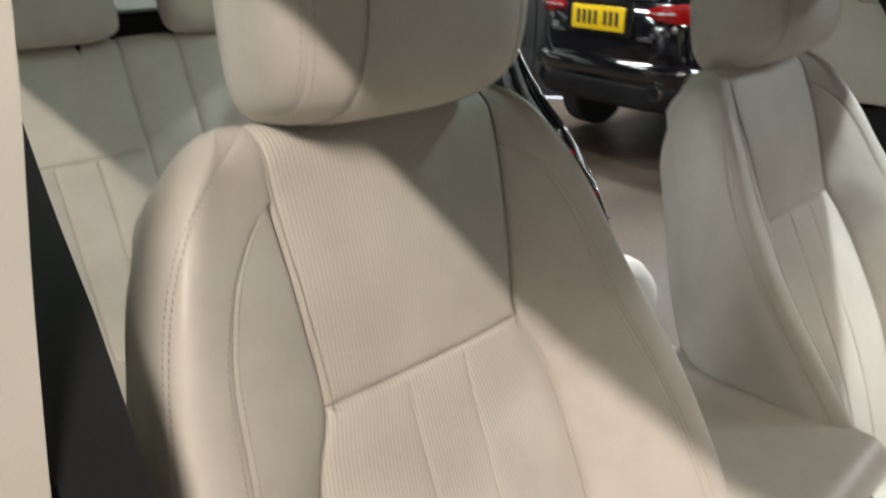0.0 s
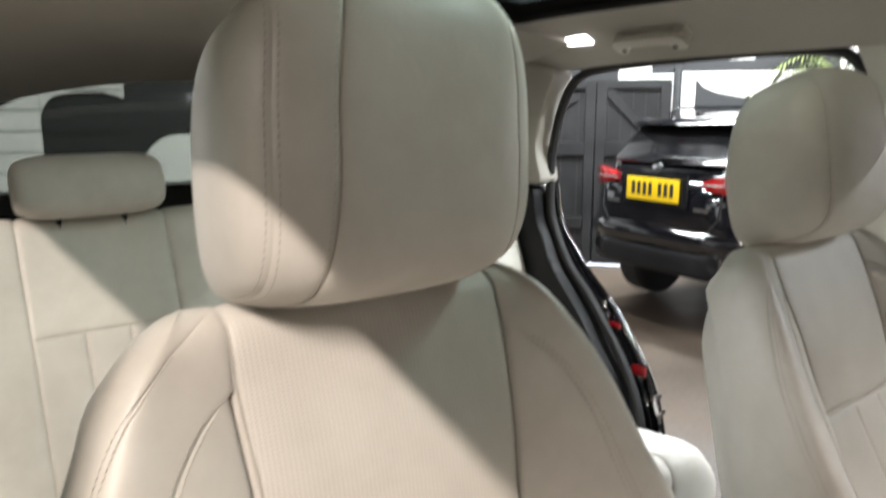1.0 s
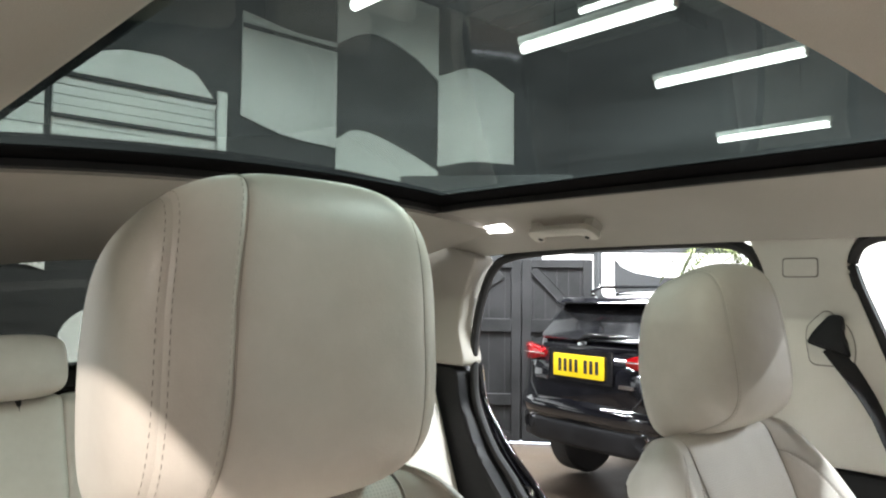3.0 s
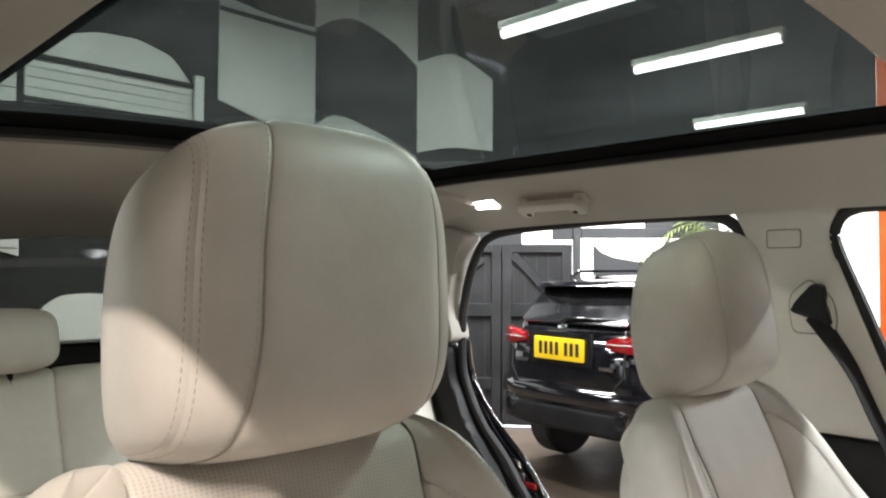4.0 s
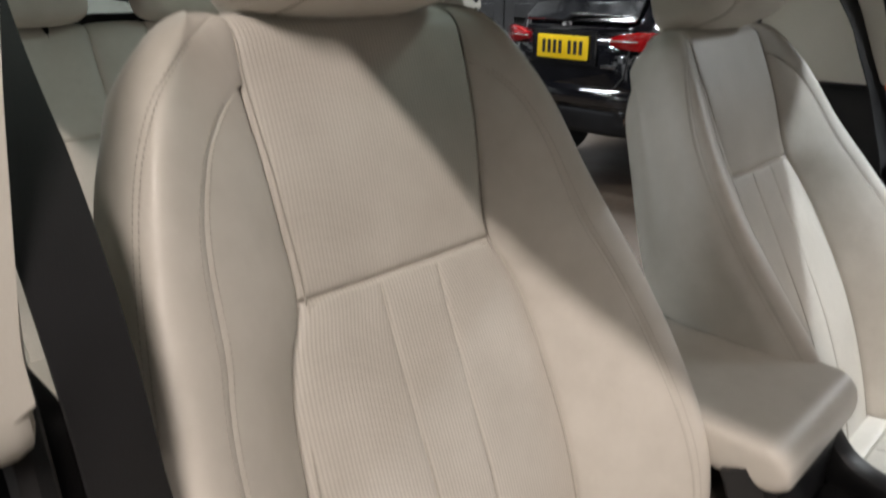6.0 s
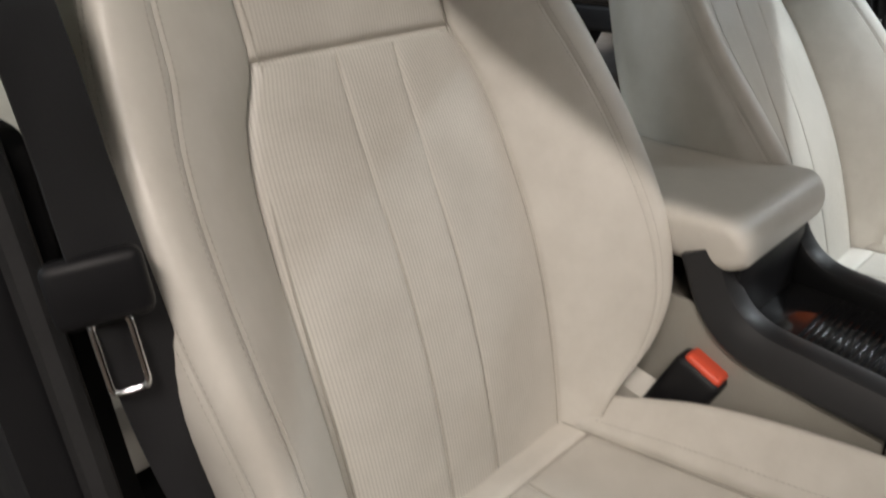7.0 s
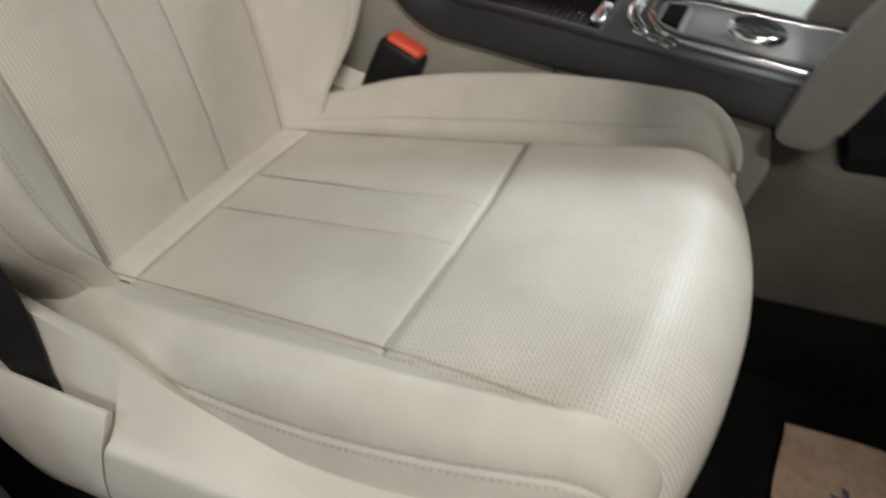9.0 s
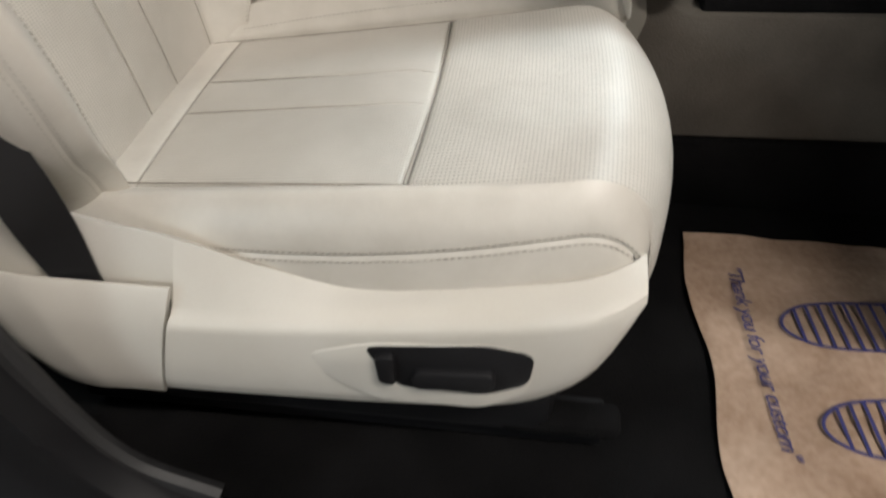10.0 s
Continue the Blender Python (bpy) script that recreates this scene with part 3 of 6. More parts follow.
        tagged(part("stitching", bm, THREAD, cushion), kind="stuff")
    part("cushion_core", boxed((-0.236, -0.535, 0.235), (0.236, -0.06, 0.335), 0.03, 3), LEATHER, cushion)
    for x in (-1, 1):
        seam(cushion, [cushion_at(x, f) for f in np.linspace(-0.05, 0.57, 60)], cc, 0.0066)
    for f, d in ((0.285, 0.0115), (-0.006, 0.005)):
        seam(cushion, [cushion_at(x, f) for x in np.linspace(-1, 1, 40)], cc, d)
    for a in (-0.034, 0.038):
        pts = []
        for f in np.linspace(0.0, 0.280, 60):
            p, d = cushion_at(a / lerp(CUSH_IN, f), f), 0.285 - f
            sink = max(0.0036, 0.017 * (0.55 * math.exp(-(d / 0.0024) ** 1.3) + 0.45 * math.exp(-d / 0.024))) + 0.0004
            pts.append(p - (p - cc).normalized() * sink)
        part("seam", tube(bmesh.new(), pts, 0.0005, 6), PIPING, cushion)
    seat_base(seat)
    return seat


def back_shell():
    """The rear of the backrest, which joins the rear edges of the bolsters."""
    bm, rows = bmesh.new(), []
    for b in np.linspace(-0.03, BACK_TOP, 30):
        l, r = back_at(-1.98, b), back_at(1.98, b)
        rows.append([l.lerp(r, k / 16) - B_OUT * (0.028 * math.sin(math.pi * k / 16)) for k in range(17)])
    grid(bm, rows)
    grid(bm, [[back_at(s, BACK_TOP) for s in np.linspace(-1.98, 1.98, 17)], rows[-1]])
    grid(bm, [[back_at(s, -0.03) for s in np.linspace(-1.98, 1.98, 17)], rows[0]])
    return bm


TRIM_TOP = [(-0.560, 0.366), (-0.545, 0.362), (-0.47, 0.344), (-0.37, 0.327), (-0.30, 0.324), (-0.22, 0.344), (-0.15, 0.368), (-0.06, 0.388), (0.04, 0.42)]
TRIM_EDGE = [(-0.560, 0.352), (-0.545, 0.348), (-0.51, 0.340), (-0.45, 0.326), (-0.30, 0.306), (-0.15, 0.294), (-0.07, 0.295), (-0.015, 0.299), (0.04, 0.306)]
TRIM_LOW = [(-0.560, 0.346), (-0.552, 0.318), (-0.530, 0.264), (-0.48, 0.214), (-0.43, 0.195), (-0.29, 0.181), (-0.10, 0.174), (0.0, 0.180), (0.04, 0.24)]


def slanted(pts):
    """The joint between the trim and its rear cover leans."""
    for p in pts:
        p.y += 0.32 * max(0.0, 1 - abs(p.y + 0.151) / 0.15) * max(0.0, 0.33 - p.z)
    return pts


def trim_ring(y, side):
    t, e, l = lerp(TRIM_TOP, y), lerp(TRIM_EDGE, y), lerp(TRIM_LOW, y)
    x = 0.300 - 0.025 * max(0, (-0.50 - y) / 0.06) ** 2
    e, l = min(e, t - 0.004), min(l, e - 0.006)
    return slanted([Vector((side * a, y, z)) for a, z in ((x - 0.060, t - 0.022), (x - 0.046, t - 0.007), (x - 0.038, t - 0.001), (x - 0.013, e + 0.14 * (t - e) + 0.004), (x - 0.0075, e + 0.0035), (x - 0.0025, e + 0.0008), (x, e - 0.0045), (x + 0.0006, e - 0.010 if e - l > 0.03 else e - 0.005),
                                                 (x + 0.002, e - 0.4 * (e - l)), (x - 0.001, l + 0.30 * (e - l)), (x - 0.008, l + 0.11 * (e - l)), (x - 0.016, l + 0.02 * (e - l)), (x - 0.026, l), (x - 0.055, l + min(0.004, 0.3 * (e - l))))])


COVER_LIP = [(-0.15, 0.331), (-0.08, 0.331), (0.0, 0.333), (0.04, 0.342)]


def inner_ring(y, side):
    """The trim inboard of the belt slot, behind the joint."""
    t, l, x = lerp(TRIM_TOP, y), lerp(TRIM_LOW, y), 0.300
    k = lerp(COVER_LIP, y)
    return [Vector((side * a, y, z)) for a, z in ((x - 0.060, t - 0.022), (x - 0.046, t - 0.007), (x - 0.038, t - 0.001), (x - 0.030, k + 0.35 * (t - k)), (x - 0.0265, k - 0.004), (x - 0.026, k - 0.012), (x - 0.026, l + 0.02), (x - 0.055, l + 0.02))]


def cover_ring(y, side):
    """The rear cover, whose lip stands outboard of the belt slot."""
    e, l, k, x = lerp(TRIM_EDGE, y), lerp(TRIM_LOW, y), lerp(COVER_LIP, y), 0.300
    return slanted([Vector((side * a, y, z)) for a, z in ((x - 0.0165, k - 0.006), (x - 0.0145, k - 0.001), (x - 0.0115, k), (x - 0.0085, k - 0.004), (x - 0.002, e + 0.006), (x, e - 0.0045), (x + 0.0006, e - 0.010),
                                                 (x + 0.002, e - 0.4 * (e - l)), (x - 0.001, l + 0.30 * (e - l)), (x - 0.006, l + 0.08 * (e - l)), (x - 0.012, l), (x - 0.017, l + 0.01), (x - 0.0165, k - 0.03))])


def seat_base(seat):
    for side in (-1, 1):
        trim = part("side_trim", loft([trim_ring(y, side) for y in np.linspace(-0.559, -0.1525, 40)]), PALE_PLASTIC, seat, "pale plastic side trim")
        part("rear_trim", loft([inner_ring(y, side) for y in np.linspace(-0.1523, 0.04, 22)]), PALE_PLASTIC, trim, "pale plastic inner trim behind the joint")
        part("rear_cover", loft([cover_ring(y, side) for y in np.linspace(-0.1495, 0.04, 22)]), PALE_PLASTIC, seat, "pale plastic rear cover")
        m = Matrix(((0, 0, side, side * 0.2985), (1, 0, 0, 0), (0, 1, 0, 0), (0, 0, 0, 1)))
        scoop = part("switch_scoop", prism([(-0.268, 0.276), (-0.330, 0.296), (-0.440, 0.306), (-0.474, 0.296), (-0.470, 0.246), (-0.430, 0.216), (-0.330, 0.214), (-0.285, 0.240)], 0.016, 0.0036, m, 6, 0.0022), PALE_PLASTIC, trim, "pale switch surround")
        part("switch_bed", prism([(-0.322, 0.291), (-0.434, 0.305), (-0.473, 0.297), (-0.469, 0.258), (-0.430, 0.238), (-0.350, 0.240)], 0.012, 0.0046, m, 6, 0.001), DARK_PLASTIC, scoop, "black switch bed")
        part("cushion_switch", prism([(-0.365, 0.270), (-0.440, 0.276), (-0.440, 0.252), (-0.365, 0.246)], 0.011, 0.013, m, 6, 0.004), DARK_PLASTIC, scoop, "black seat switch")
        part("recline_switch", prism([(-0.332, 0.286), (-0.352, 0.288), (-0.350, 0.246), (-0.334, 0.250)], 0.008, 0.012, m, 6, 0.004), DARK_PLASTIC, scoop, "black seat switch")
        rail = part("rail", boxed((side * 0.19 - 0.02, -0.56, 0.035), (side * 0.19 + 0.02, 0.08, 0.075), 0.004), DARK_PLASTIC, seat, "black seat rail")
        part("rail_cap", boxed((side * 0.215 - 0.020, -0.575, 0.080), (side * 0.215 + 0.020, -0.44, 0.104), 0.010), CARPET, rail)
    part("frame", boxed((-0.235, -0.50, 0.075), (0.235, 0.02, 0.27), 0.02), DARK_PLASTIC, seat, "dark seat frame")


driver_seat = front_seat("pale leather driver's seat with punched panels")
passenger_seat = copy_thing(driver_seat, pose(0.770, -0.25 - 0.083, 0.018))
tagged(passenger_seat, "pale leather passenger seat with punched panels, reclined")
recline = Matrix.Translation((0, 0.0, 0.347)) @ Matrix.Rotation(radians(-8), 4, "X") @ Matrix.Translation((0, 0.0, -0.347))
for child in passenger_seat.children:
    if child.name.startswith("backrest"):
        child.matrix_basis = recline
    elif child.name.startswith("headrest"):
        child.matrix_basis = recline @ Matrix.Scale(-1, 4, (1, 0, 0))


# ---- cabin shell ----
MID = 0.395


def mirrored(side, x):
    """x of the far (left) side of the car, or its mirror on the driver's side."""
    return x if side > 0 else 2 * MID - x


tagged(finish("car_floor", boxed((-0.40, -1.45, -0.03), (1.19, 1.10, 0.022), 0.004), CARPET), "black carpeted car floor", "car floor", kind="structure")


def waist(side, x, y):
    """The roof draws in over the open front door."""
    q = min(max((y - 0.16) / 0.16, 0.0), 1.0) if side < 0 else 1.0
    return x if x < 0.93 else 0.93 + (x - 0.93) * (0.68 + 0.32 * q * q * (3 - 2 * q))


def rail_section(side, y):
    drop = 0.010 * max(0, (y - 0.6) / 0.4) ** 2
    pts = [(0.865, 1.392), (0.875, 1.386), (0.93, 1.384), (1.00, 1.374), (1.05, 1.356), (1.09, 1.332), (1.112, 1.308), (1.118, 1.300), (1.14, 1.300), (1.17, 1.34), (1.15, 1.375), (0.99, 1.404), (0.865, 1.408)]
    return [Vector((mirrored(side, waist(side, x, y) + (0.033 if side < 0 and x < 0.9 else 0)), y, z - drop + (0.050 if side < 0 and (z < 1.335 or x == 1.17) else 0))) for x, z in pts]


for side in (-1, 1):
    solid("headliner_rail", loft([rail_section(side, y) for y in np.linspace(-1.0, 1.15, 40)]), HEADLINER, "pale cloth headliner along the roof side", "headliner", "structure")


def skin_section(side, y):
    """The painted roof edge outside the headliner."""
    drop = 0.010 * max(0, (y - 0.6) / 0.4) ** 2
    return [Vector((mirrored(side, waist(side, x, y)), y, z - drop + (0.045 if side < 0 and z < 1.36 else 0))) for x, z in ((0.868, 1.411), (0.99, 1.407), (1.155, 1.378), (1.180, 1.345), (1.190, 1.348), (1.165, 1.388), (0.99, 1.416), (0.868, 1.420))]


for side in (-1, 1):
    solid("roof_skin", loft([skin_section(side, y) for y in np.linspace(-1.0, 1.15, 24)]), PAINT_BLACK, "gloss black painted roof edge", "car roof", "structure")


def roof_z(x, y):
    return 1.402 - 0.10 * (x - MID) ** 2 - 0.055 * max(0, y - 0.80) ** 2 / 0.2


def roof_sheet(x0, x1, y0, y1, z_add, thick, nx=24, ny=16):
    bm = bmesh.new()
    xs, ys = np.linspace(x0, x1, nx), np.linspace(y0, y1, ny)
    rows = [[Vector((x, y, roof_z(x, y) + z_add)) for x in xs] for y in ys]
    grid(bm, rows)
    grid(bm, [[p + Vector((0, 0, thick)) for p in r] for r in rows])
    for edge in (rows[0], rows[-1], [r[0] for r in rows], [r[-1] for r in rows]):
        grid(bm, [edge, [p + Vector((0, 0, thick)) for p in edge]])
    return bm


X0, X1, Y0, Y1 = mirrored(-1, 0.898), 0.865, -0.106, 0.925
glass_roof = solid("roof_glass", roof_sheet(X0, X1, Y0 - 0.02, Y1 + 0.02, 0.020, 0.005), ROOF_GLASS, "tinted panoramic glass roof", "glass roof", "structure")
for nm, q in (("rear", (X0, X1, Y1 - 0.095, Y1 + 0.018)), ("left", (X1 - 0.085, X1, Y0, Y1 - 0.096))):
    part("black_border", roof_sheet(*q, 0.0145, 0.003), FRIT, glass_roof, "black printed glass border")
part("seal", roof_sheet(X0 + 0.01, X1 - 0.01, Y1 - 0.012, Y1 + 0.012, 0.000, 0.012), RUBBER, glass_roof, "black rubber seal")
for x in (X1 - 0.014,):
    part("seal", roof_sheet(x, x + 0.012, Y0, Y1 - 0.013, 0.000, 0.012, nx=3), RUBBER, glass_roof, "black rubber seal")


# headliner ahead of and behind the glass
solid("headliner_front", roof_sheet(X0 - 0.001, X1 + 0.001, -0.60, Y0, -0.008, 0.04), HEADLINER, "pale cloth headliner ahead of the glass", "headliner", "structure")


solid("roof_skin", roof_sheet(X0 - 0.001, X1 + 0.001, -0.60, Y0 - 0.022, 0.034, 0.004), PAINT_BLACK, "gloss black painted roof panel", "car roof", "structure")


def rear_liner():
    bm, rows = bmesh.new(), []
    for y in np.linspace(Y1 + 0.012, 1.62, 20):
        t = (y - Y1) / (1.62 - Y1)
        rows.append([Vector((MID + (x - MID) * (1 - 0.06 * t), y, roof_z(x, 0.93) - 0.006 - 0.125 * t ** 1.5 - 0.12 * t * (x - MID) ** 2)) for x in np.linspace(mirrored(-1, 1.08), 1.08, 24)])
    grid(bm, rows)
    grid(bm, [[p + Vector((0, 0, 0.03)) for p in r] for r in rows])
    for edge in (rows[0], rows[-1], [r[0] for r in rows], [r[-1] for r in rows]):
        grid(bm, [edge, [p + Vector((0, 0, 0.03)) for p in edge]])
    return bm


bm = rear_liner()
bmesh.ops.translate(bm, verts=bm.verts, vec=(0, 0.002, 0.033))
solid("roof_skin", bm, PAINT_BLACK, "gloss black painted rear roof", "car roof", "structure")
solid("headliner_rear", rear_liner(), HEADLINER, "pale cloth headliner behind the glass", "headliner", "structure")


def side_plate(outline, x0, x1, bevel=0.006, radius=0.03):
    m = Matrix(((0, 0, 1, x0), (1, 0, 0, 0), (0, 1, 0, 0), (0, 0, 0, 1)))
    return prism(outline, radius, x1 - x0, m, 6, bevel)


B_FRONT = [(0.105, 1.322), (0.135, 1.262), (0.128, 1.22), (0.09, 1.12), (0.045, 1.00), (0.01, 0.885)]
B_REAR = [(0.275, 0.885), (0.275, 1.10), (0.285, 1.24), (0.325, 1.322)]
B_LOW = [(0.01, 0.882), (-0.015, 0.70), (-0.035, 0.48), (-0.075, 0.28), (-0.17, 0.14), (-0.34, 0.085), (-0.34, 0.03), (0.50, 0.03), (0.50, 0.10), (0.36, 0.20), (0.29, 0.40), (0.275, 0.882)]


def set_back(outline, side):
    """The driver's pillar stands a little further back."""
    def shift(y, z):
        if side > 0 or y > 0.2:
            return y, z
        return (y + 0.05, z) if z > 0.45 else (y + 0.055 + 0.47 * max(0.0, -0.075 - y), z)
    return [shift(y, z) for y, z in outline]


def b_pillar(side):
    a, b = sorted((mirrored(side, 1.125 if side > 0 else 1.122), mirrored(side, 1.180)))
    outline = B_FRONT + B_REAR if side > 0 else [(y - 0.02, z) for y, z in B_FRONT if z > 1.05] + [(0.050, 1.02), (0.012, 0.90), (0.0, 0.84), (0.275, 0.84)] + [(y, z) for y, z in B_REAR if z > 1.05]
    bm = side_plate(outline, a, b, 0.012)
    if side < 0:
        for v in bm.verts:
            v.co.x += -0.016 + 0.208 * max(0.0, v.co.z - 0.90)
    solid("pillar_trim", bm, PALE_PLASTIC, "pale plastic upper pillar trim", "pillar trim", "structure")
    a, b = sorted((mirrored(side, 1.130), mirrored(side, 1.182)))
    solid("pillar_trim", side_plate([(y, 0.837 if z > 0.8 else z) for y, z in set_back(B_LOW, side)] if side < 0 else B_LOW, a, b, 0.012, 0.06), DARK_PLASTIC, "charcoal lower pillar and sill trim", "pillar trim", "structure")


for side in (-1, 1):
    a, b = sorted((mirrored(side, 1.112), mirrored(side, 1.1295)))
    c, d = sorted((mirrored(side, 1.094), mirrored(side, 1.1118)))
    solid("belt_cover", side_plate([(0.12, 0.80), (0.10, 0.45), (0.08, 0.25), (0.08, 0.06), (0.26, 0.06), (0.26, 0.80)], c, d, 0.006, 0.03), DARK_PLASTIC, "charcoal cover of the belt reel", "pillar trim", "structure")
    solid("belt_cover", side_plate([(0.10 if side < 0 else 0.055, 0.70), (0.09 if side < 0 else 0.045, 0.45), (0.02, 0.25), (0.02, 0.06), (0.26, 0.06), (0.26, 0.70)], a, b, 0.006, 0.03), DARK_PLASTIC, "charcoal cover of the belt reel", "pillar trim", "structure")
for side in (-1, 1):
    b_pillar(side)


def seal_line(name, pts, r=0.012, label="black rubber door seal"):
    return solid(name, tube(bmesh.new(), smooth_path(pts, 80), r, 8), RUBBER, label, "door seal", "structure")


REAR_OPEN = [(0.31, 0.30), (0.285, 0.45), (0.275, 0.85), (0.278, 1.10), (0.290, 1.23), (0.325, 1.285), (0.40, 1.302), (0.60, 1.303), (0.80, 1.297), (0.93, 1.287), (1.00, 1.262), (1.045, 1.19), (1.075, 1.08), (1.08, 0.98), (1.07, 0.89), (1.005, 0.775), (0.91, 0.68), (0.78, 0.50), (0.72, 0.30)]
FRONT_OPEN = [(-0.34, 0.09), (-0.17, 0.145), (-0.078, 0.28), (-0.040, 0.48), (-0.020, 0.70), (0.005, 0.882), (0.04, 1.00), (0.085, 1.12), (0.124, 1.22), (0.130, 1.262), (0.100, 1.298), (0.0, 1.303), (-0.5, 1.303), (-0.98, 1.28)]
for side in (-1, 1):
    for opening in (REAR_OPEN, set_back(FRONT_OPEN, side)):
        seal_line("door_seal", [(mirrored(side, waist(side, 1.140, y) if z > 1.25 else 1.140), y, z + (0.058 if side < 0 and z > 1.27 else 0)) for y, z in opening])


def c_pillar(side):
    a, b = sorted((mirrored(side, 1.09), mirrored(side, 1.165)))
    up = [(1.065, 0.99), (1.095, 1.09), (1.065, 1.20), (1.02, 1.285), (1.15, 1.32), (1.45, 1.30), (1.70, 1.26), (1.78, 1.14), (1.80, 0.99)]
    solid("pillar_trim", side_plate(up, a, b, 0.010), HEADLINER, "pale cloth-covered rear pillar trim", "pillar trim", "structure")
    low = [(1.095, 0.985), (1.085, 0.89), (1.02, 0.77), (0.925, 0.67), (0.80, 0.50), (0.74, 0.30), (0.74, 0.03), (1.9, 0.03), (1.9, 0.985)]
    solid("pillar_trim", side_plate(low, a, b, 0.010), DARK_PLASTIC, "charcoal wheel arch trim beside the rear bench", "pillar trim", "structure")
    # painted body edge outside the opening
    a, b = sorted((mirrored(side, 1.168), mirrored(side, 1.20)))
    edge = [(1.11, 0.985), (1.085, 0.88), (0.99, 0.76), (0.88, 0.66), (0.76, 0.49), (0.70, 0.28), (0.70, -0.05), (1.9, -0.05), (1.9, 0.985)]
    solid("body_side", side_plate(edge, a, b, 0.02, 0.05), PAINT_BLACK, "gloss black painted rear quarter of the car", "car body", "structure")


flange = [(1.108, 0.985), (1.083, 0.88), (0.985, 0.76), (0.875, 0.66), (0.752, 0.49), (0.695, 0.28)]
solid("body_flange", tube(bmesh.new(), smooth_path([(1.190, y, z) for y, z in flange], 60), 0.010, 10), PAINT_BLACK, "gloss black painted flange of the rear door opening", "car body", "structure")
# door striker on the rear door shut; red and chrome plates imitate glints
solid("door_striker", tube(bmesh.new(), smooth_path([(1.168, 0.712, 0.482), (1.150, 0.714, 0.480), (1.148, 0.702, 0.446), (1.168, 0.700, 0.444)], 16), 0.0065, 8), CHROME, "chrome door striker on the rear door shut", "striker")
for y, z, h in ((0.778, 0.532, 0.013), (0.864, 0.634, 0.008)):
    solid("red_glint_plate", boxed((1.160, y - 0.024, z - h), (1.1676, y + 0.024, z + h), 0.003, 1), TAIL_RED, "small red plate imitating a reflection on the rear door shut", "reflector", "", "door reflectors")
solid("chrome_glint_plate", boxed((1.158, 0.876, 0.644), (1.1676, 0.898, 0.664), 0.003, 2), CHROME, "small chrome plate imitating a glint on the rear door shut", "latch plate")
for side in (-1, 1):
    c_pillar(side)
    a, b = sorted((mirrored(side, 1.10), mirrored(side, 1.28)))
    solid("door_sill", boxed((a, -1.3, -0.16), (b, 0.78, 0.028), 0.02, 3), PAINT_BLACK, "gloss black painted door sill", "door sill", "structure")
    a, b = sorted((mirrored(side, 1.135), mirrored(side, 1.185)))
    solid("tread_plate", boxed((a, -0.95, 0.0285), (b, -0.36, 0.034), 0.002), SATIN, "satin metal tread plate on the sill", "tread plate", "structure")

# tailgate: lower wall, window frame and glass
solid("tailgate_trim", boxed((mirrored(-1, 1.085), 1.80, 0.03), (1.085, 1.88, 0.985), 0.01), DARK_PLASTIC, "charcoal lower tailgate trim", "tailgate", "structure")
m = look((MID, 1.70, 1.13), (MID, 0.70, 1.13 + 0.38))
outer = [(-0.70, -0.20), (0.70, -0.20), (0.70, 0.20), (-0.70, 0.20)]
bm = bmesh.new()
ob_out, ob_in = ring([(*p, 0) for p in outer], 8, 0.05), ring([(x * 0.90, y * 0.80, 0) for x, y in outer], 8, 0.09)
grid(bm, [ob_out, ob_in, [p + Vector((0, 0, -0.03)) for p in ob_in], [p + Vector((0, 0, -0.03)) for p in ob_out], ob_out], closed=True)
bmesh.ops.transform(bm, matrix=m, verts=bm.verts)
tail = solid("rear_window", bm, DARK_PLASTIC, "charcoal rear window surround with privacy glass", "rear window", "structure")
part("pane", prism([(x * 0.905, y * 0.81) for x, y in outer], 0.09, 0.004, m @ Matrix.Translation((0, 0, -0.02)), 8), DARK_GLASS, tail, "dark privacy glass")


# ---- rear bench ----
R_LEAN = radians(20)
R_UP, R_OUT, R_BASE = Vector((0, math.sin(R_LEAN), math.cos(R_LEAN))), Vector((0, -math.cos(R_LEAN), math.sin(R_LEAN))), Vector((0, 1.00, 0.40))


def bench_at(x, b):
    """The rear backrest's skin: x across the car, b metres up."""
    q = abs(x - MID)
    dish = 0.030 * (math.exp(-((q - 0.64) / 0.10) ** 2) - 0.55 * math.exp(-((q - 0.39) / 0.16) ** 2)) - 0.05 * max(0, q - 0.64) * 2
    u, off, r = b, dish, 0.030
    if b > 0.61:
        phi = min((b - 0.61) / r, 2.4)
        u, off = 0.61 + r * math.sin(phi), off - r * (1 - math.cos(phi))
    return R_BASE + Vector((x, 0, 0)) + R_UP * u + R_OUT * off


def bench_cushion_at(x, f):
    q = abs(x - MID)
    z, r = 0.0, 0.05
    dish = -0.025 * math.exp(-((q - 0.39) / 0.16) ** 2)
    g = f
    if f > 0.47:
        phi = (f - 0.47) / r
        g, z = (0.47 + r * math.sin(phi), -r * (1 - math.cos(phi))) if phi < 1.45 else (0.47 + r * 0.993, -r * 0.88 - (f - 0.47 - 1.45 * r))
    end = max(0, (q - 0.60) / 0.07)
    z -= 0.035 * min(end, 1.4) ** 2
    return Vector((x, 1.02 - g, 0.425 + 0.11 * min(g, 0.47) + z + dish))


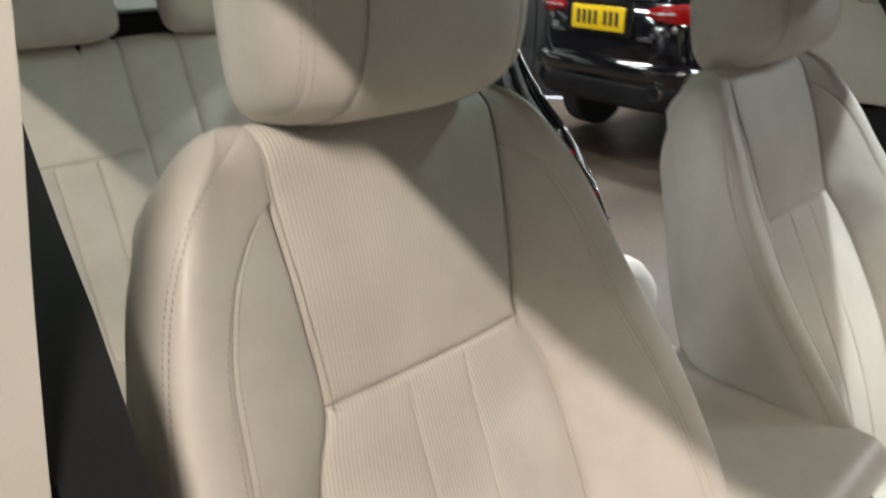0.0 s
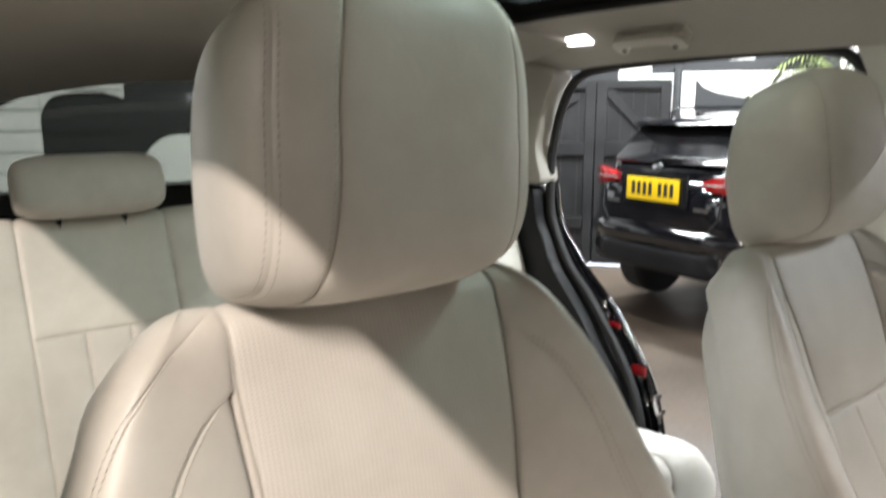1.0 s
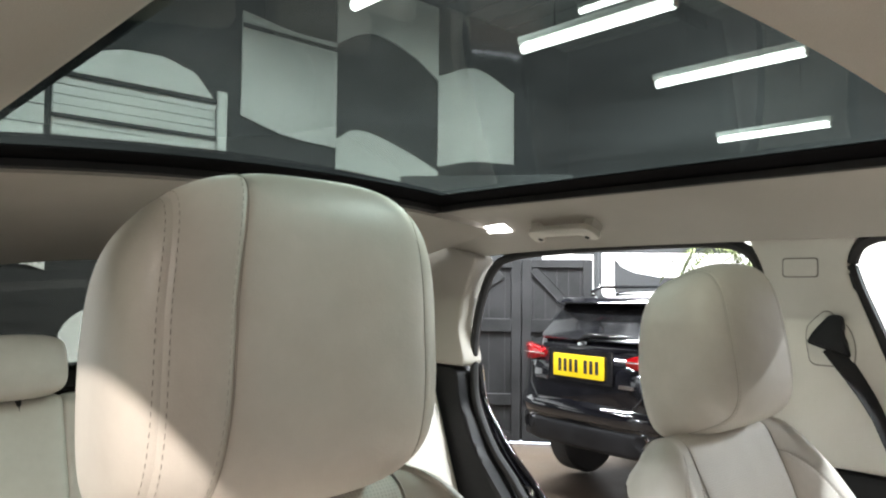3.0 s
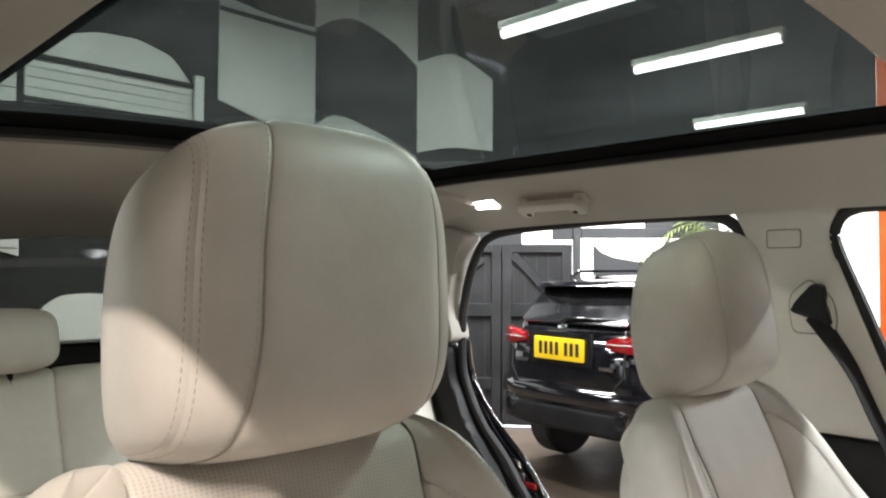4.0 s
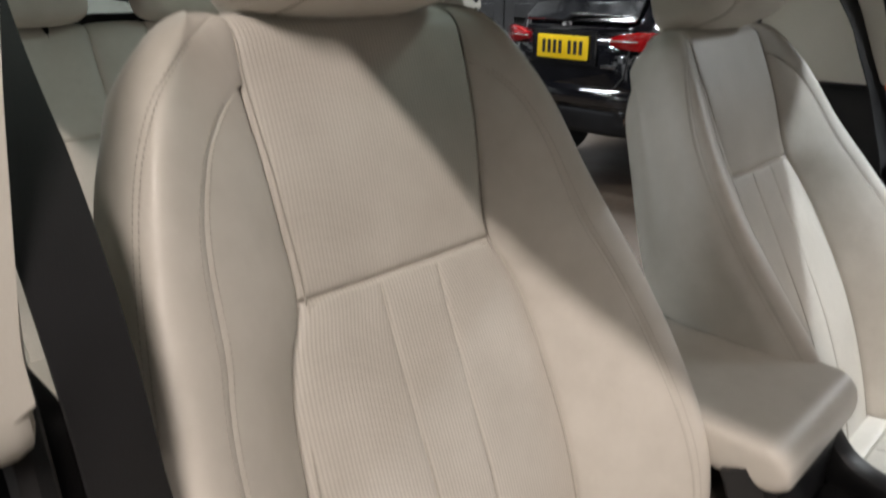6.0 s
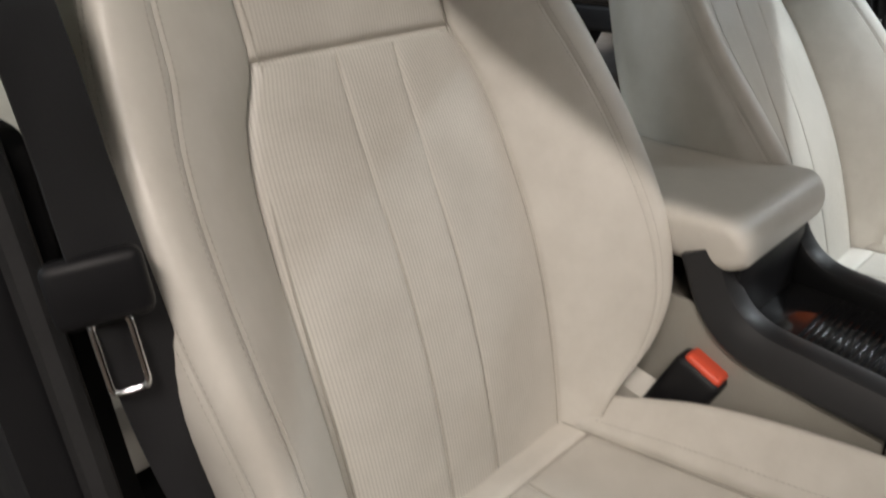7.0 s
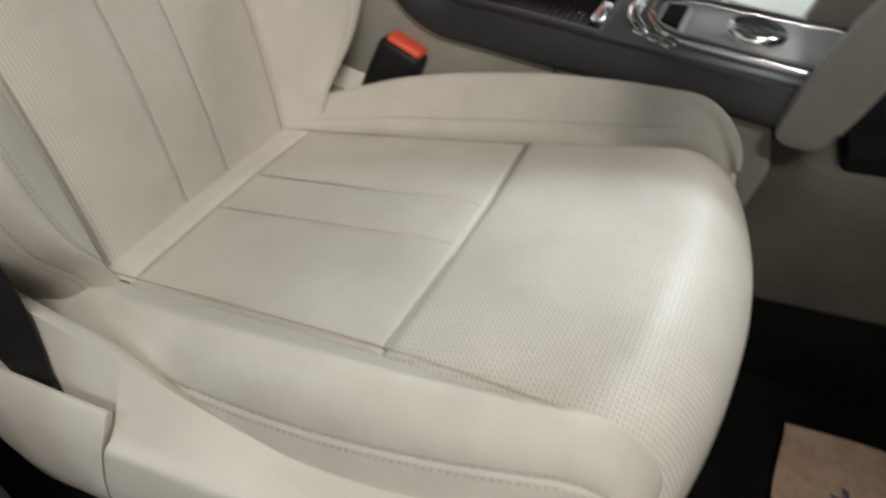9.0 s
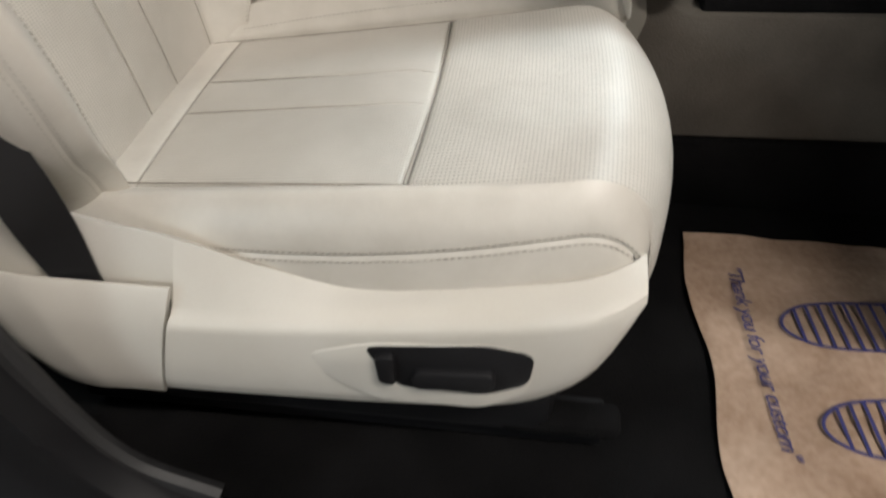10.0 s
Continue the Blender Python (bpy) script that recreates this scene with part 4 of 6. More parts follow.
INWARD.add(bench_cushion_at)
bench = thing("rear_bench", (MID, 1.0, 0.03), "pale leather rear bench with three headrests", "bench seat")
rc = R_BASE + Vector((MID, 0, 0)) + R_UP * 0.3 - R_OUT * 0.25
rback = part("backrest", boxed((mirrored(-1, 1.06), 0.045, -0.12), (1.06, 0.13, 0.625), 0.03, 2, Matrix.Translation(R_BASE) @ Matrix.Rotation(-R_LEAN, 4, "X")), LEATHER, bench, "pale leather rear backrest")
for x0, x1, b0, b1, mt in ((-0.325, -0.125, -0.02, 0.67, LEATHER), (-0.125, 0.145, 0.405, 0.67, LEATHER), (-0.125, -0.035, -0.02, 0.405, PERF_LOW), (-0.035, 0.045, -0.02, 0.405, PERF_LOW), (0.045, 0.145, -0.02, 0.405, PERF_LOW),
                           (0.145, 0.265, -0.02, 0.67, LEATHER), (0.265, 0.525, -0.02, 0.67, LEATHER), (0.525, 0.645, -0.02, 0.67, LEATHER),
                           (0.645, 0.915, 0.405, 0.67, LEATHER), (0.645, 0.745, -0.02, 0.405, PERF_LOW), (0.745, 0.825, -0.02, 0.405, PERF_LOW), (0.825, 0.915, -0.02, 0.405, PERF_LOW), (0.915, 1.085, -0.02, 0.67, LEATHER)):
    part("panel", panel(bench_at, const(x0), const(x1), b0, b1, 20, 34, rc, (0.007, 0.007, 0.006 if b0 > 0 else 0, 0.006 if b1 < 0.5 else 0), 0.016), mt, rback, "pale leather backrest panel")
rcush = part("cushion", boxed((mirrored(-1, 1.04), 0.56, 0.10), (1.04, 1.05, 0.36), 0.03), LEATHER, bench, "pale leather rear cushion")
cc = Vector((MID, 0.8, 0.2))
for x0, x1 in ((-0.31, -0.14), (-0.14, 0.15), (0.15, 0.64), (0.64, 0.93), (0.93, 1.10)):
    part("panel", panel(bench_cushion_at, const(x0), const(x1), -0.04, 0.68, 20, 36, cc, (0.007, 0.007, 0, 0), 0.016), LEATHER, rcush, "pale leather cushion panel")


def rear_headrest(x, w, name="rear_headrest"):
    def skin(a, th):
        e = 2 / 3.2
        k = max(1 - (abs(a) / w) ** 4, 0.0) ** 0.25
        c, s = math.cos(th), math.sin(th)
        px, py = math.copysign(abs(c) ** e, c) * 0.042 * (0.3 + 0.7 * k), math.copysign(abs(s) ** e, s) * 0.060 * (0.3 + 0.7 * k)
        q = min(1, 3 * k + 0.02)
        return R_BASE + Vector((x + a, 0, 0)) + R_UP * (0.684 + py * q) + R_OUT * (0.012 + px * q)
    hc = R_BASE + Vector((x, 0, 0)) + R_UP * 0.69
    head = part("headrest", panel(skin, const(-w), const(w), -math.pi, math.pi, 30, 50, hc, (0, 0, 0, 0)), LEATHER, bench, "low pale leather headrest")
    for s in (-1, 1):
        part("post", tube(bmesh.new(), [R_BASE + Vector((x + s * 0.06, 0, 0)) + R_UP * u - R_OUT * 0.02 for u in (0.58, 0.66)], 0.006, 10, up=(1, 0, 0)), DARK_PLASTIC, head, "black headrest post")


for x, w in ((0.010, 0.135), (0.395, 0.150), (0.78, 0.135)):
    rear_headrest(x, w)

# ---- centre console ----
console = thing("centre_console", (MID, -0.3, 0.02), "centre console with padded armrest and gloss black tray", "console")
body_top = [(0.20, 0.50), (-0.02, 0.50), (-0.118, 0.50), (-0.122, 0.383), (-0.40, 0.383), (-0.50, 0.383), (-0.605, 0.378), (-0.65, 0.345), (-1.38, 0.36)]
outline = body_top + [(-1.38, 0.165), (-0.60, 0.150), (0.20, 0.150)]
part("body", side_plate(outline, 0.278, 0.512, 0.006, 0.02), GREY_CARPET, console, "grey carpeted console side")
# Black box put in for the dark of the footwell beyond the knee pad.
part("recess", boxed((0.288, -1.385, 0.340), (0.504, -0.672, 0.3685), 0.008), CARPET, console, "black carpet box standing in for the dark footwell")
part("foot", boxed((0.270, -1.38, 0.0225), (0.520, 0.20, 0.1495), 0.012), CARPET, console, "black carpeted console foot")
# The panels' grey stands in for the shade beside the seat.
part("side_panel", side_plate([(0.10, 0.50), (-0.150, 0.50), (-0.19, 0.468), (-0.34, 0.446), (-0.34, 0.10), (0.10, 0.10)], 0.272, 0.2775, 0.001, 0.01), SHADED_TRIM, console, "grey console side panel, darkened for its shade")
part("front_side_panel", side_plate([(-0.343, 0.446), (-0.585, 0.414), (-0.60, 0.34), (-0.58, 0.27), (-0.343, 0.22)], 0.2725, 0.2775, 0.001, 0.01), SHADED_TRIM, console, "grey panel under the shift deck, darkened for its shade")
RAIL_TOP = [(-0.135, 0.575), (-0.160, 0.520), (-0.195, 0.490), (-0.26, 0.479), (-0.40, 0.461), (-0.50, 0.449), (-0.61, 0.434)]
for x0, x1, side in ((0.262, 0.316, 1), (0.474, 0.528, -1)):
    rows, line = [], [Vector((p.x, p.y)) for p in smooth_path([(a, b, 0) for a, b in RAIL_TOP], 50)]
    for i, p in enumerate(line):
        t = (line[min(i + 1, 50)] - line[max(i - 1, 0)]).normalized()
        n = Vector((-t.y, t.x))
        q = lambda k, d: Vector((x0 + k if side > 0 else x1 - k, p.x + n.x * d, p.y + n.y * d))
        low = 0.036 + 0.006 * abs(t.x)
        rows.append([q(k, d) for k, d in ((0.004, low), (0.001, low - 0.004), (0.002, low - 0.010), (0.014, 0.006), (0.0165, 0.0015), (0.021, 0), (0.044, 0), (0.0515, 0.003), (0.054, 0.011), (0.054, low))])
    part("rail", loft(rows), CONSOLE_GREY, console, "charcoal console rail")
for x0 in (0.2945, 0.4890):
    part("tray_side", side_plate([(-0.40, 0.375), (-0.40, 0.436), (-0.20, 0.460), (-0.155, 0.49), (-0.125, 0.54), (-0.10, 0.54), (-0.10, 0.375)], x0, x0 + 0.0065, 0.001, 0.01), DARK_PLASTIC, console, "charcoal tray side")
TRAY = lambda y: 0.4640 + 0.085 * (y + 0.165)
part("tray", side_plate([(-0.372, 0.385), (-0.372, TRAY(-0.372) - 0.003), (-0.157, TRAY(-0.157) - 0.003), (-0.157, 0.385)], 0.3015, 0.4885, 0.001, 0.004), GLOSS_BLACK, console, "gloss black ribbed tray")
for k in range(18):
    y = -0.364 + 0.0085 * k
    part("rib", boxed((0.322, y, TRAY(y) - 0.006), (0.468, y + 0.0045, TRAY(y) + 0.0015), 0.0018, 2), GLOSS_BLACK, console)
part("tray_wall", boxed((0.3015, -0.158, 0.40), (0.4885, -0.120, 0.555), 0.006), DARK_PLASTIC, console, "charcoal wall under the armrest")
part("tray_end", boxed((0.3015, -0.394, 0.385), (0.4885, -0.3722, 0.4590), 0.004), DARK_PLASTIC, console)
part("tray_latch", boxed((0.338, -0.378, 0.450), (0.402, -0.362, 0.4650), 0.005, 3), BRIGHT, console, "chrome tray latch")


def shifter_plate():
    slope = math.atan2(0.023, 0.20)
    return Matrix.Translation((0.395, -0.53, 0.4455)) @ Matrix.Rotation(slope, 4, "X")


m = shifter_plate()
part("shift_deck", prism([(-0.108, -0.09), (0.108, -0.09), (0.108, 0.150), (-0.108, 0.150)], 0.006, 0.010, m @ Matrix.Translation((0, 0, -0.009)), 6, 0.002), DECK, console, "satin charcoal shift deck")
bm = bmesh.new()
o1 = ring([(x, y, 0.0095) for x, y in ((-0.088, -0.165), (0.082, -0.165), (0.076, 0.078), (0.048, 0.108), (-0.030, 0.108), (-0.074, 0.078))], 7, 0.020)
o2 = ring([(x, y, 0.0065) for x, y in ((-0.074, -0.152), (0.068, -0.152), (0.063, 0.073), (0.041, 0.097), (-0.025, 0.097), (-0.061, 0.072))], 7, 0.016)
o3 = [p.lerp(q, 0.5) + Vector((0, 0, 0.0020)) for p, q in zip(o1, o2)]
grid(bm, [[Vector((p.x, p.y, 0.0)) for p in o1], [p - Vector((0, 0, 0.003)) for p in o1], [p.lerp(q, 0.15) for p, q in zip(o1, o2)], o3, [p.lerp(q, 0.88) for p, q in zip(o1, o2)], [q - Vector((0, 0, 0.003)) for q in o2], [Vector((q.x, q.y, 0.0)) for q in o2]], closed=True)
bmesh.ops.transform(bm, matrix=m, verts=bm.verts)
part("shift_bezel", bm, BRIGHT, console, "chrome shift bezel")
part("shift_panel", prism([(-0.071, -0.150), (0.065, -0.150), (0.060, 0.074), (0.040, 0.095), (-0.024, 0.095), (-0.058, 0.073)], 0.014, 0.004, m, 6, 0.001), DECK_METAL, console, "brushed metal shift panel")
part("panel_step", prism([(-0.060, -0.140), (0.056, -0.140), (0.052, 0.054), (-0.052, 0.054)], 0.004, 0.0058, m, 5, 0.0012), DECK_METAL, console, "raised field of the shift panel")
part("switch_frame", prism([(-0.052, 0.060), (0.046, 0.060), (0.036, 0.0935), (-0.030, 0.0935)], 0.006, 0.0050, m, 5, 0.001), DECK_METAL, console, "pale switch surround")
part("switch", prism([(-0.044, 0.066), (0.037, 0.066), (0.031, 0.090), (-0.031, 0.090)], 0.004, 0.0074, m, 5, 0.0004), CARPET, console, "matt black switch pad")
for x, y in ((-0.072, 0.104), (-0.082, 0.086), (-0.090, 0.069)):
    turn = m @ Matrix.Translation((x, y, 0)) @ Matrix.Rotation(radians(-28), 4, "Z")
    part("button", boxed((-0.008, -0.0075, 0.0), (0.008, 0.0075, 0.0055), 0.0025, 3, turn), BRIGHT, console, "small chrome button")
part("bezel_wing", tube(bmesh.new(), [m @ p for p in smooth_path([(0.036, 0.122, 0.001), (0.0, 0.1245, 0.004), (-0.032, 0.1225, 0.005), (-0.052, 0.1125, 0.004), (-0.062, 0.100, 0.001)], 24)], 0.0075, 10, flat=0.6), BRIGHT, console, "curved chrome wing of the bezel")
dial = part("shift_dial", tube(bmesh.new(), [m @ Vector((-0.008, -0.020, z)) for z in (0.003, 0.010, 0.015, 0.0175, 0.0165, 0.0140)], [0.036, 0.0355, 0.034, 0.031, 0.025, 0.012], 44, up=(0, 1, 0)), BRIGHT, console, "chrome rotary shift dial")
part("dial_cap", tube(bmesh.new(), [m @ Vector((-0.008, -0.020, z)) for z in (0.0135, 0.0155)], [0.0125, 0.0115], 32, up=(0, 1, 0)), GLOSS_BLACK, dial, "black dial cap")

# padded armrest
arm_rows = []
for y in [-0.168 + 0.030 * (1 - math.cos(math.pi / 2 * k / 12)) for k in range(13)] + list(np.linspace(-0.132, 0.19, 24)):
    t = min((y + 0.168) / 0.030, 1)
    k = math.sqrt(max(1 - (1 - t) ** 2, 0.0))
    lo, hi = 0.558 - 0.014 * k, 0.574 + 0.033 * k + 0.006 * max(0.0, min((y + 0.15) / 0.30, 1.0))
    arm_rows.append(ring([(0.276 + 0.012 * (1 - k), y, lo), (0.512 - 0.012 * (1 - k), y, lo), (0.518 - 0.012 * (1 - k), y, hi), (0.270 + 0.012 * (1 - k), y, hi)], 7, 0.019))
arm = part("armrest", loft(arm_rows), LEATHER, console, "pale leather armrest lid")
bm = bmesh.new()
for x in (0.296, 0.492):
    stitches(bm, [(x, y, 0.6052 + 0.006 * max(0.0, min((y + 0.15) / 0.30, 1.0))) for y in np.linspace(-0.125, 0.18, 50)], (x, 0, 0.5))
tagged(part("stitching", bm, THREAD, arm), kind="stuff")
part("hinge_box", boxed((0.285, 0.05, 0.30), (0.505, 0.20, 0.544), 0.01), PALE_PLASTIC, console, "pale console box")

# ---- seat belts, buckles ----


def ribbon(pts, w, thick, turn):
    """Webbing along points; turn: the direction across the strap."""
    bm = bmesh.new()
    pts = smooth_path(pts, 60)
    rows = []
    for i, p in enumerate(pts):
        d = (pts[min(i + 1, 60)] - pts[max(i - 1, 0)]).normalized()
        a = Vector(turn(i / 60))
        a = (a - d * a.dot(d)).normalized()
        n = a.cross(d).normalized()
        rows.append([p + a * w / 2 + n * thick / 2, p - a * w / 2 + n * thick / 2, p - a * w / 2 - n * thick / 2, p + a * w / 2 - n * thick / 2])
    vs = grid(bm, rows, closed=True)
    bm.faces.new(vs[0][::-1])
    bm.faces.new(vs[-1])
    return bm


def seat_belt(side, label):
    belt = thing("seat_belt", (mirrored(side, 1.10), 0.13, 1.13), label, "seat belt", "front seat belts")
    x = lambda v: mirrored(side, v)
    line = [(1.112, 0.155, 1.105), (1.114, 0.098, 1.02), (1.113, 0.062, 0.94), (1.112, 0.028, 0.86)] if side > 0 else [(1.090, 0.180, 1.120), (1.096, 0.122, 1.02), (1.104, 0.046, 0.94), (1.106, 0.006, 0.86)]
    line += [(1.102, -0.008, 0.74), (1.090, -0.022, 0.58), (1.074, -0.046, 0.44), (1.069, -0.057, 0.30)]

    def across(t):
        if t < 0.2:
            return side, -1 + 3.2 * t, 0
        q = min(max((t - 0.5) / 0.28, 0.0), 1.0)
        r = min(max((t - 0.88) / 0.09, 0.0), 1.0)
        return side * ((1 - 0.25 * q) * (1 - r) + 0.1 * r), (-0.35 + 1.01 * q) * (1 - r) + r, 0
    part("strap", ribbon([(x(a), b, c) for a, b, c in line], 0.047, 0.002, across), WEBBING, belt, "black belt webbing")
    m4 = Matrix.Translation((x(line[0][0] + 0.002), line[0][1] + 0.002, line[0][2] + 0.015)) @ Matrix.Rotation(radians(18), 4, "X")
    part("guide_loop", prism([(-0.040, -0.024), (0.040, -0.024), (0.030, 0.004), (0.016, 0.040), (-0.006, 0.044), (-0.016, 0.012)], 0.010, 0.018, m4 @ Matrix(((0, 0, 1, -0.010), (1, 0, 0, 0), (0, 1, 0, 0), (0, 0, 0, 1))), 6, 0.005), DARK_PLASTIC, belt, "black belt guide")
    m5 = Matrix.Translation((x(1.113), -0.014, 0.728)) @ Matrix.Rotation(radians(-8), 4, "X") @ Matrix.Rotation(radians(70) * -side, 4, "Z")
    stop = part("tongue_grip", boxed((-0.009, -0.030, -0.022), (0.009, 0.030, 0.024), 0.008, 4, m5), DARK_PLASTIC, belt, "black tongue grip")
    bm = bmesh.new()
    loop = ring([(0, -0.0115, -0.020), (0, 0.0115, -0.020), (0, 0.0115, -0.072), (0, -0.0115, -0.072)], 6, 0.006)
    tube(bm, [*loop, loop[0]], 0.0024, 10, cap=False, up=(1, 0, 0))
    bmesh.ops.transform(bm, matrix=m5, verts=bm.verts)
    part("tongue", bm, CHROME, stop, "chrome buckle tongue")
    return belt


seat_belt(-1, "black driver's seat belt on the pillar")
seat_belt(1, "black passenger seat belt on the pillar")


def belt_buckle(x, y, z, label):
    b = thing("belt_buckle", (x, y, z - 0.12), label, "belt buckle", "belt buckles")
    m = Matrix.Translation((x, y, z)) @ Matrix.Rotation(radians(25), 4, "X") @ Matrix.Rotation(radians(6), 4, "Y")
    part("housing", boxed((-0.021, -0.031, -0.105), (0.021, 0.031, 0.0), 0.011, 4, m), DARK_PLASTIC, b, "black buckle housing")
    part("button", boxed((-0.016, -0.026, -0.006), (0.018, 0.024, 0.006), 0.0058, 4, m), RED_BUTTON, b, "red release button")
    part("stalk", boxed((-0.006, -0.014, -0.20), (0.006, 0.014, -0.10), 0.003, 1, m), DARK_PLASTIC, b)


belt_buckle(0.262, -0.150, 0.430, "black belt buckle with red button by the console")
belt_buckle(0.528, -0.130, 0.420, "black belt buckle with red button by the console")

# ---- roof fittings ----
for x, y in ((1.045, 0.91), (mirrored(-1, 1.045), 0.91)):
    s = 1 if x > MID else -1
    lamp = thing("cabin_lamp", (x, y, 1.36), "lit rectangular cabin lamp in the headliner", "cabin lamp", "cabin lamps")
    mm = Matrix.Translation((x, y, 1.3555)) @ Matrix.Rotation(s * radians(28), 4, "Y")
    part("bezel", boxed((-0.024, -0.046, -0.003), (0.024, 0.046, 0.006), 0.003, 2, mm), PALE_PLASTIC, lamp, "pale lamp bezel")
    part("lens", boxed((-0.018, -0.038, -0.007), (0.018, 0.038, -0.002), 0.002, 2, mm), CABIN_GLOW, lamp, "glowing lamp lens")
    hdl = thing("grab_handle", (x + 0.01 * s, y - 0.19, 1.36), "pale plastic grab handle on the roof rail", "grab handle", "grab handles")
    c, sn = math.cos(radians(27)), math.sin(radians(27))
    hm = Matrix(((0, -s * c, -s * sn, x + 0.008 * s), (1, 0, 0, y - 0.205), (0, sn, -c, 1.3525), (0, 0, 0, 1)))
    arch = [(-0.092, -0.026), (-0.092, 0.010), (-0.076, 0.026), (0.076, 0.026), (0.092, 0.010), (0.092, -0.026), (0.062, -0.026), (0.054, -0.004), (-0.054, -0.004), (-0.062, -0.026)]
    part("grip", prism(arch, 0.013, 0.018, hm @ Matrix.Translation((0, 0, 0.016)), 6, 0.006), PALE_PLASTIC, hdl)
    for d in (-0.077, 0.077):
        mount = part("mount", boxed((d - 0.013, -0.022, -0.010), (d + 0.013, 0.016, 0.0165), 0.004, 2, hm), PALE_PLASTIC, hdl, "pale handle mount")
        part("pin_cap", tube(bmesh.new(), [hm @ Vector((d * 0.86, -0.010, z)) for z in (0.032, 0.0348)], 0.006, 14, up=(0, 1, 0)), DARK_PLASTIC, mount, "small dark pin cap")
shape = [(-0.046, -0.062), (0.040, -0.062), (0.048, -0.010), (0.046, 0.020), (0.006, 0.058), (-0.040, 0.018), (-0.050, -0.020)]
for k, (grow, base, deep, mt, nm) in enumerate(((0.885, 1.1249, 0.0008, TAUPE, "bezel_gap"), (0.84, 1.1246, 0.0030, PALE_PLASTIC, "guide_bezel"))):
    solid(nm, prism([(y * grow, z * grow) for y, z in shape], 0.014, deep, Matrix(((0, 0, -1, base), (1, 0, 0, 0.165), (0, 1, 0, 1.122), (0, 0, 0, 1))), 6, 0.0004 if k == 0 else 0.002), mt, "pale moulded bezel round the belt guide", "bezel", "structure")
solid("cover_gap", prism([(-0.0325, -0.0185), (0.0325, -0.0185), (0.0325, 0.0185), (-0.0325, 0.0185)], 0.007, 0.0006, Matrix(((0, 0, -1, 1.1249), (1, 0, 0, 0.215), (0, 1, 0, 1.247), (0, 0, 0, 1))), 5), TAUPE, "shadow gap round the small pillar cover", "gap", "structure")
solid("airbag_cover", prism([(-0.030, -0.016), (0.030, -0.016), (0.030, 0.016), (-0.030, 0.016)], 0.006, 0.002, Matrix(((0, 0, -1, 1.1248), (1, 0, 0, 0.215), (0, 1, 0, 1.247), (0, 0, 0, 1))), 5, 0.0008), PALE_PLASTIC, "small pale cover on the pillar trim", "cover")

# ---- dashboard side ----
dash = thing("dashboard", (MID, -1.1, 0.6), "dark dashboard with taupe knee pads", "dashboard")
part("body", boxed((mirrored(-1, 1.10), -1.42, 0.52), (1.10, -0.98, 0.86), 0.06, 4), DARK_PLASTIC, dash)
part("firewall", boxed((mirrored(-1, 1.16), -1.46, 0.03), (1.16, -1.40, 0.90), 0.01), CARPET, dash, "black carpeted firewall")
for x in (0.262, 0.528):
    part("knee_pad", side_plate([(-0.588, 0.386), (-0.612, 0.455), (-0.640, 0.524), (-0.70, 0.618), (-0.85, 0.725), (-1.02, 0.76), (-1.02, 0.69), (-0.88, 0.665), (-0.750, 0.565), (-0.690, 0.480), (-0.667, 0.430), (-0.640, 0.378)], x - 0.014, x + 0.014, 0.006, 0.03), TAUPE, dash, "taupe knee pad beside the console")

wheel = thing("steering_wheel", (0.01, -0.62, 0.83), "black leather steering wheel with satin trim", "steering wheel")
WC = Matrix.Translation((0.01, -0.616, 0.828)) @ Matrix.Rotation(radians(116), 4, "X")
rim = [WC @ Vector((0.185 * math.cos(a), 0.185 * math.sin(a), 0)) for a in np.linspace(0, 2 * math.pi, 73)]
part("rim", tube(bmesh.new(), rim, 0.020, 14, cap=False, up=(0.1, 0.9, 0.4)), DARK_PLASTIC, wheel, "black leather rim")
part("hub", tube(bmesh.new(), [WC @ Vector((0, 0, z)) for z in (0.14, 0.05, 0.0, -0.012)], [0.06, 0.095, 0.095, 0.07], 28, up=(1, 0, 0)), DARK_PLASTIC, wheel, "black hub")
for a in (0.0, math.pi, -math.pi / 2):
    part("spoke", tube(bmesh.new(), [WC @ Vector((r * math.cos(a), r * math.sin(a), 0.004)) for r in (0.07, 0.12, 0.18)], [0.040, 0.034, 0.032], 12, flat=0.45, up=(0.0, 0.9, 0.44)), GLOSS_BLACK, wheel, "gloss black spoke")
    part("spoke_trim", tube(bmesh.new(), [WC @ Vector((r * math.cos(a) + 0.022 * math.sin(a), r * math.sin(a) + 0.022 * math.cos(a), -0.010)) for r in (0.08, 0.12, 0.175)], 0.006, 8), SATIN, wheel, "satin trim of the spoke")

# ---- paper floor mat ----
mat = thing("paper_mat", (-0.03, -0.9, 0.022), "brown paper floor mat with blue shoe prints", "floor mat")
rows = []
for y in np.linspace(-0.692, -1.16, 40):
    rows.append([Vector((x + 0.02 * (y + 0.69), y + 0.03 * (x - 0.18) + 0.006 * math.sin(x * 23), 0.031 + 0.008 * noise.noise((x * 7, y * 9, 0)) + 0.003 * abs(math.sin(9 * x + 5 * y)) ** 6 + 0.004 * noise.noise((x * 25, y * 22, 3)) + 0.02 * max(0, (-1.02 - y)) + 0.03 * max(0, x - 0.13))) for x in np.linspace(-0.265, 0.192, 40)])
bm = bmesh.new()
grid(bm, rows)
grid(bm, [[p - Vector((0, 0, 0.0012)) for p in r] for r in rows])
part("sheet", bm, PAPER, mat, "creased brown paper")


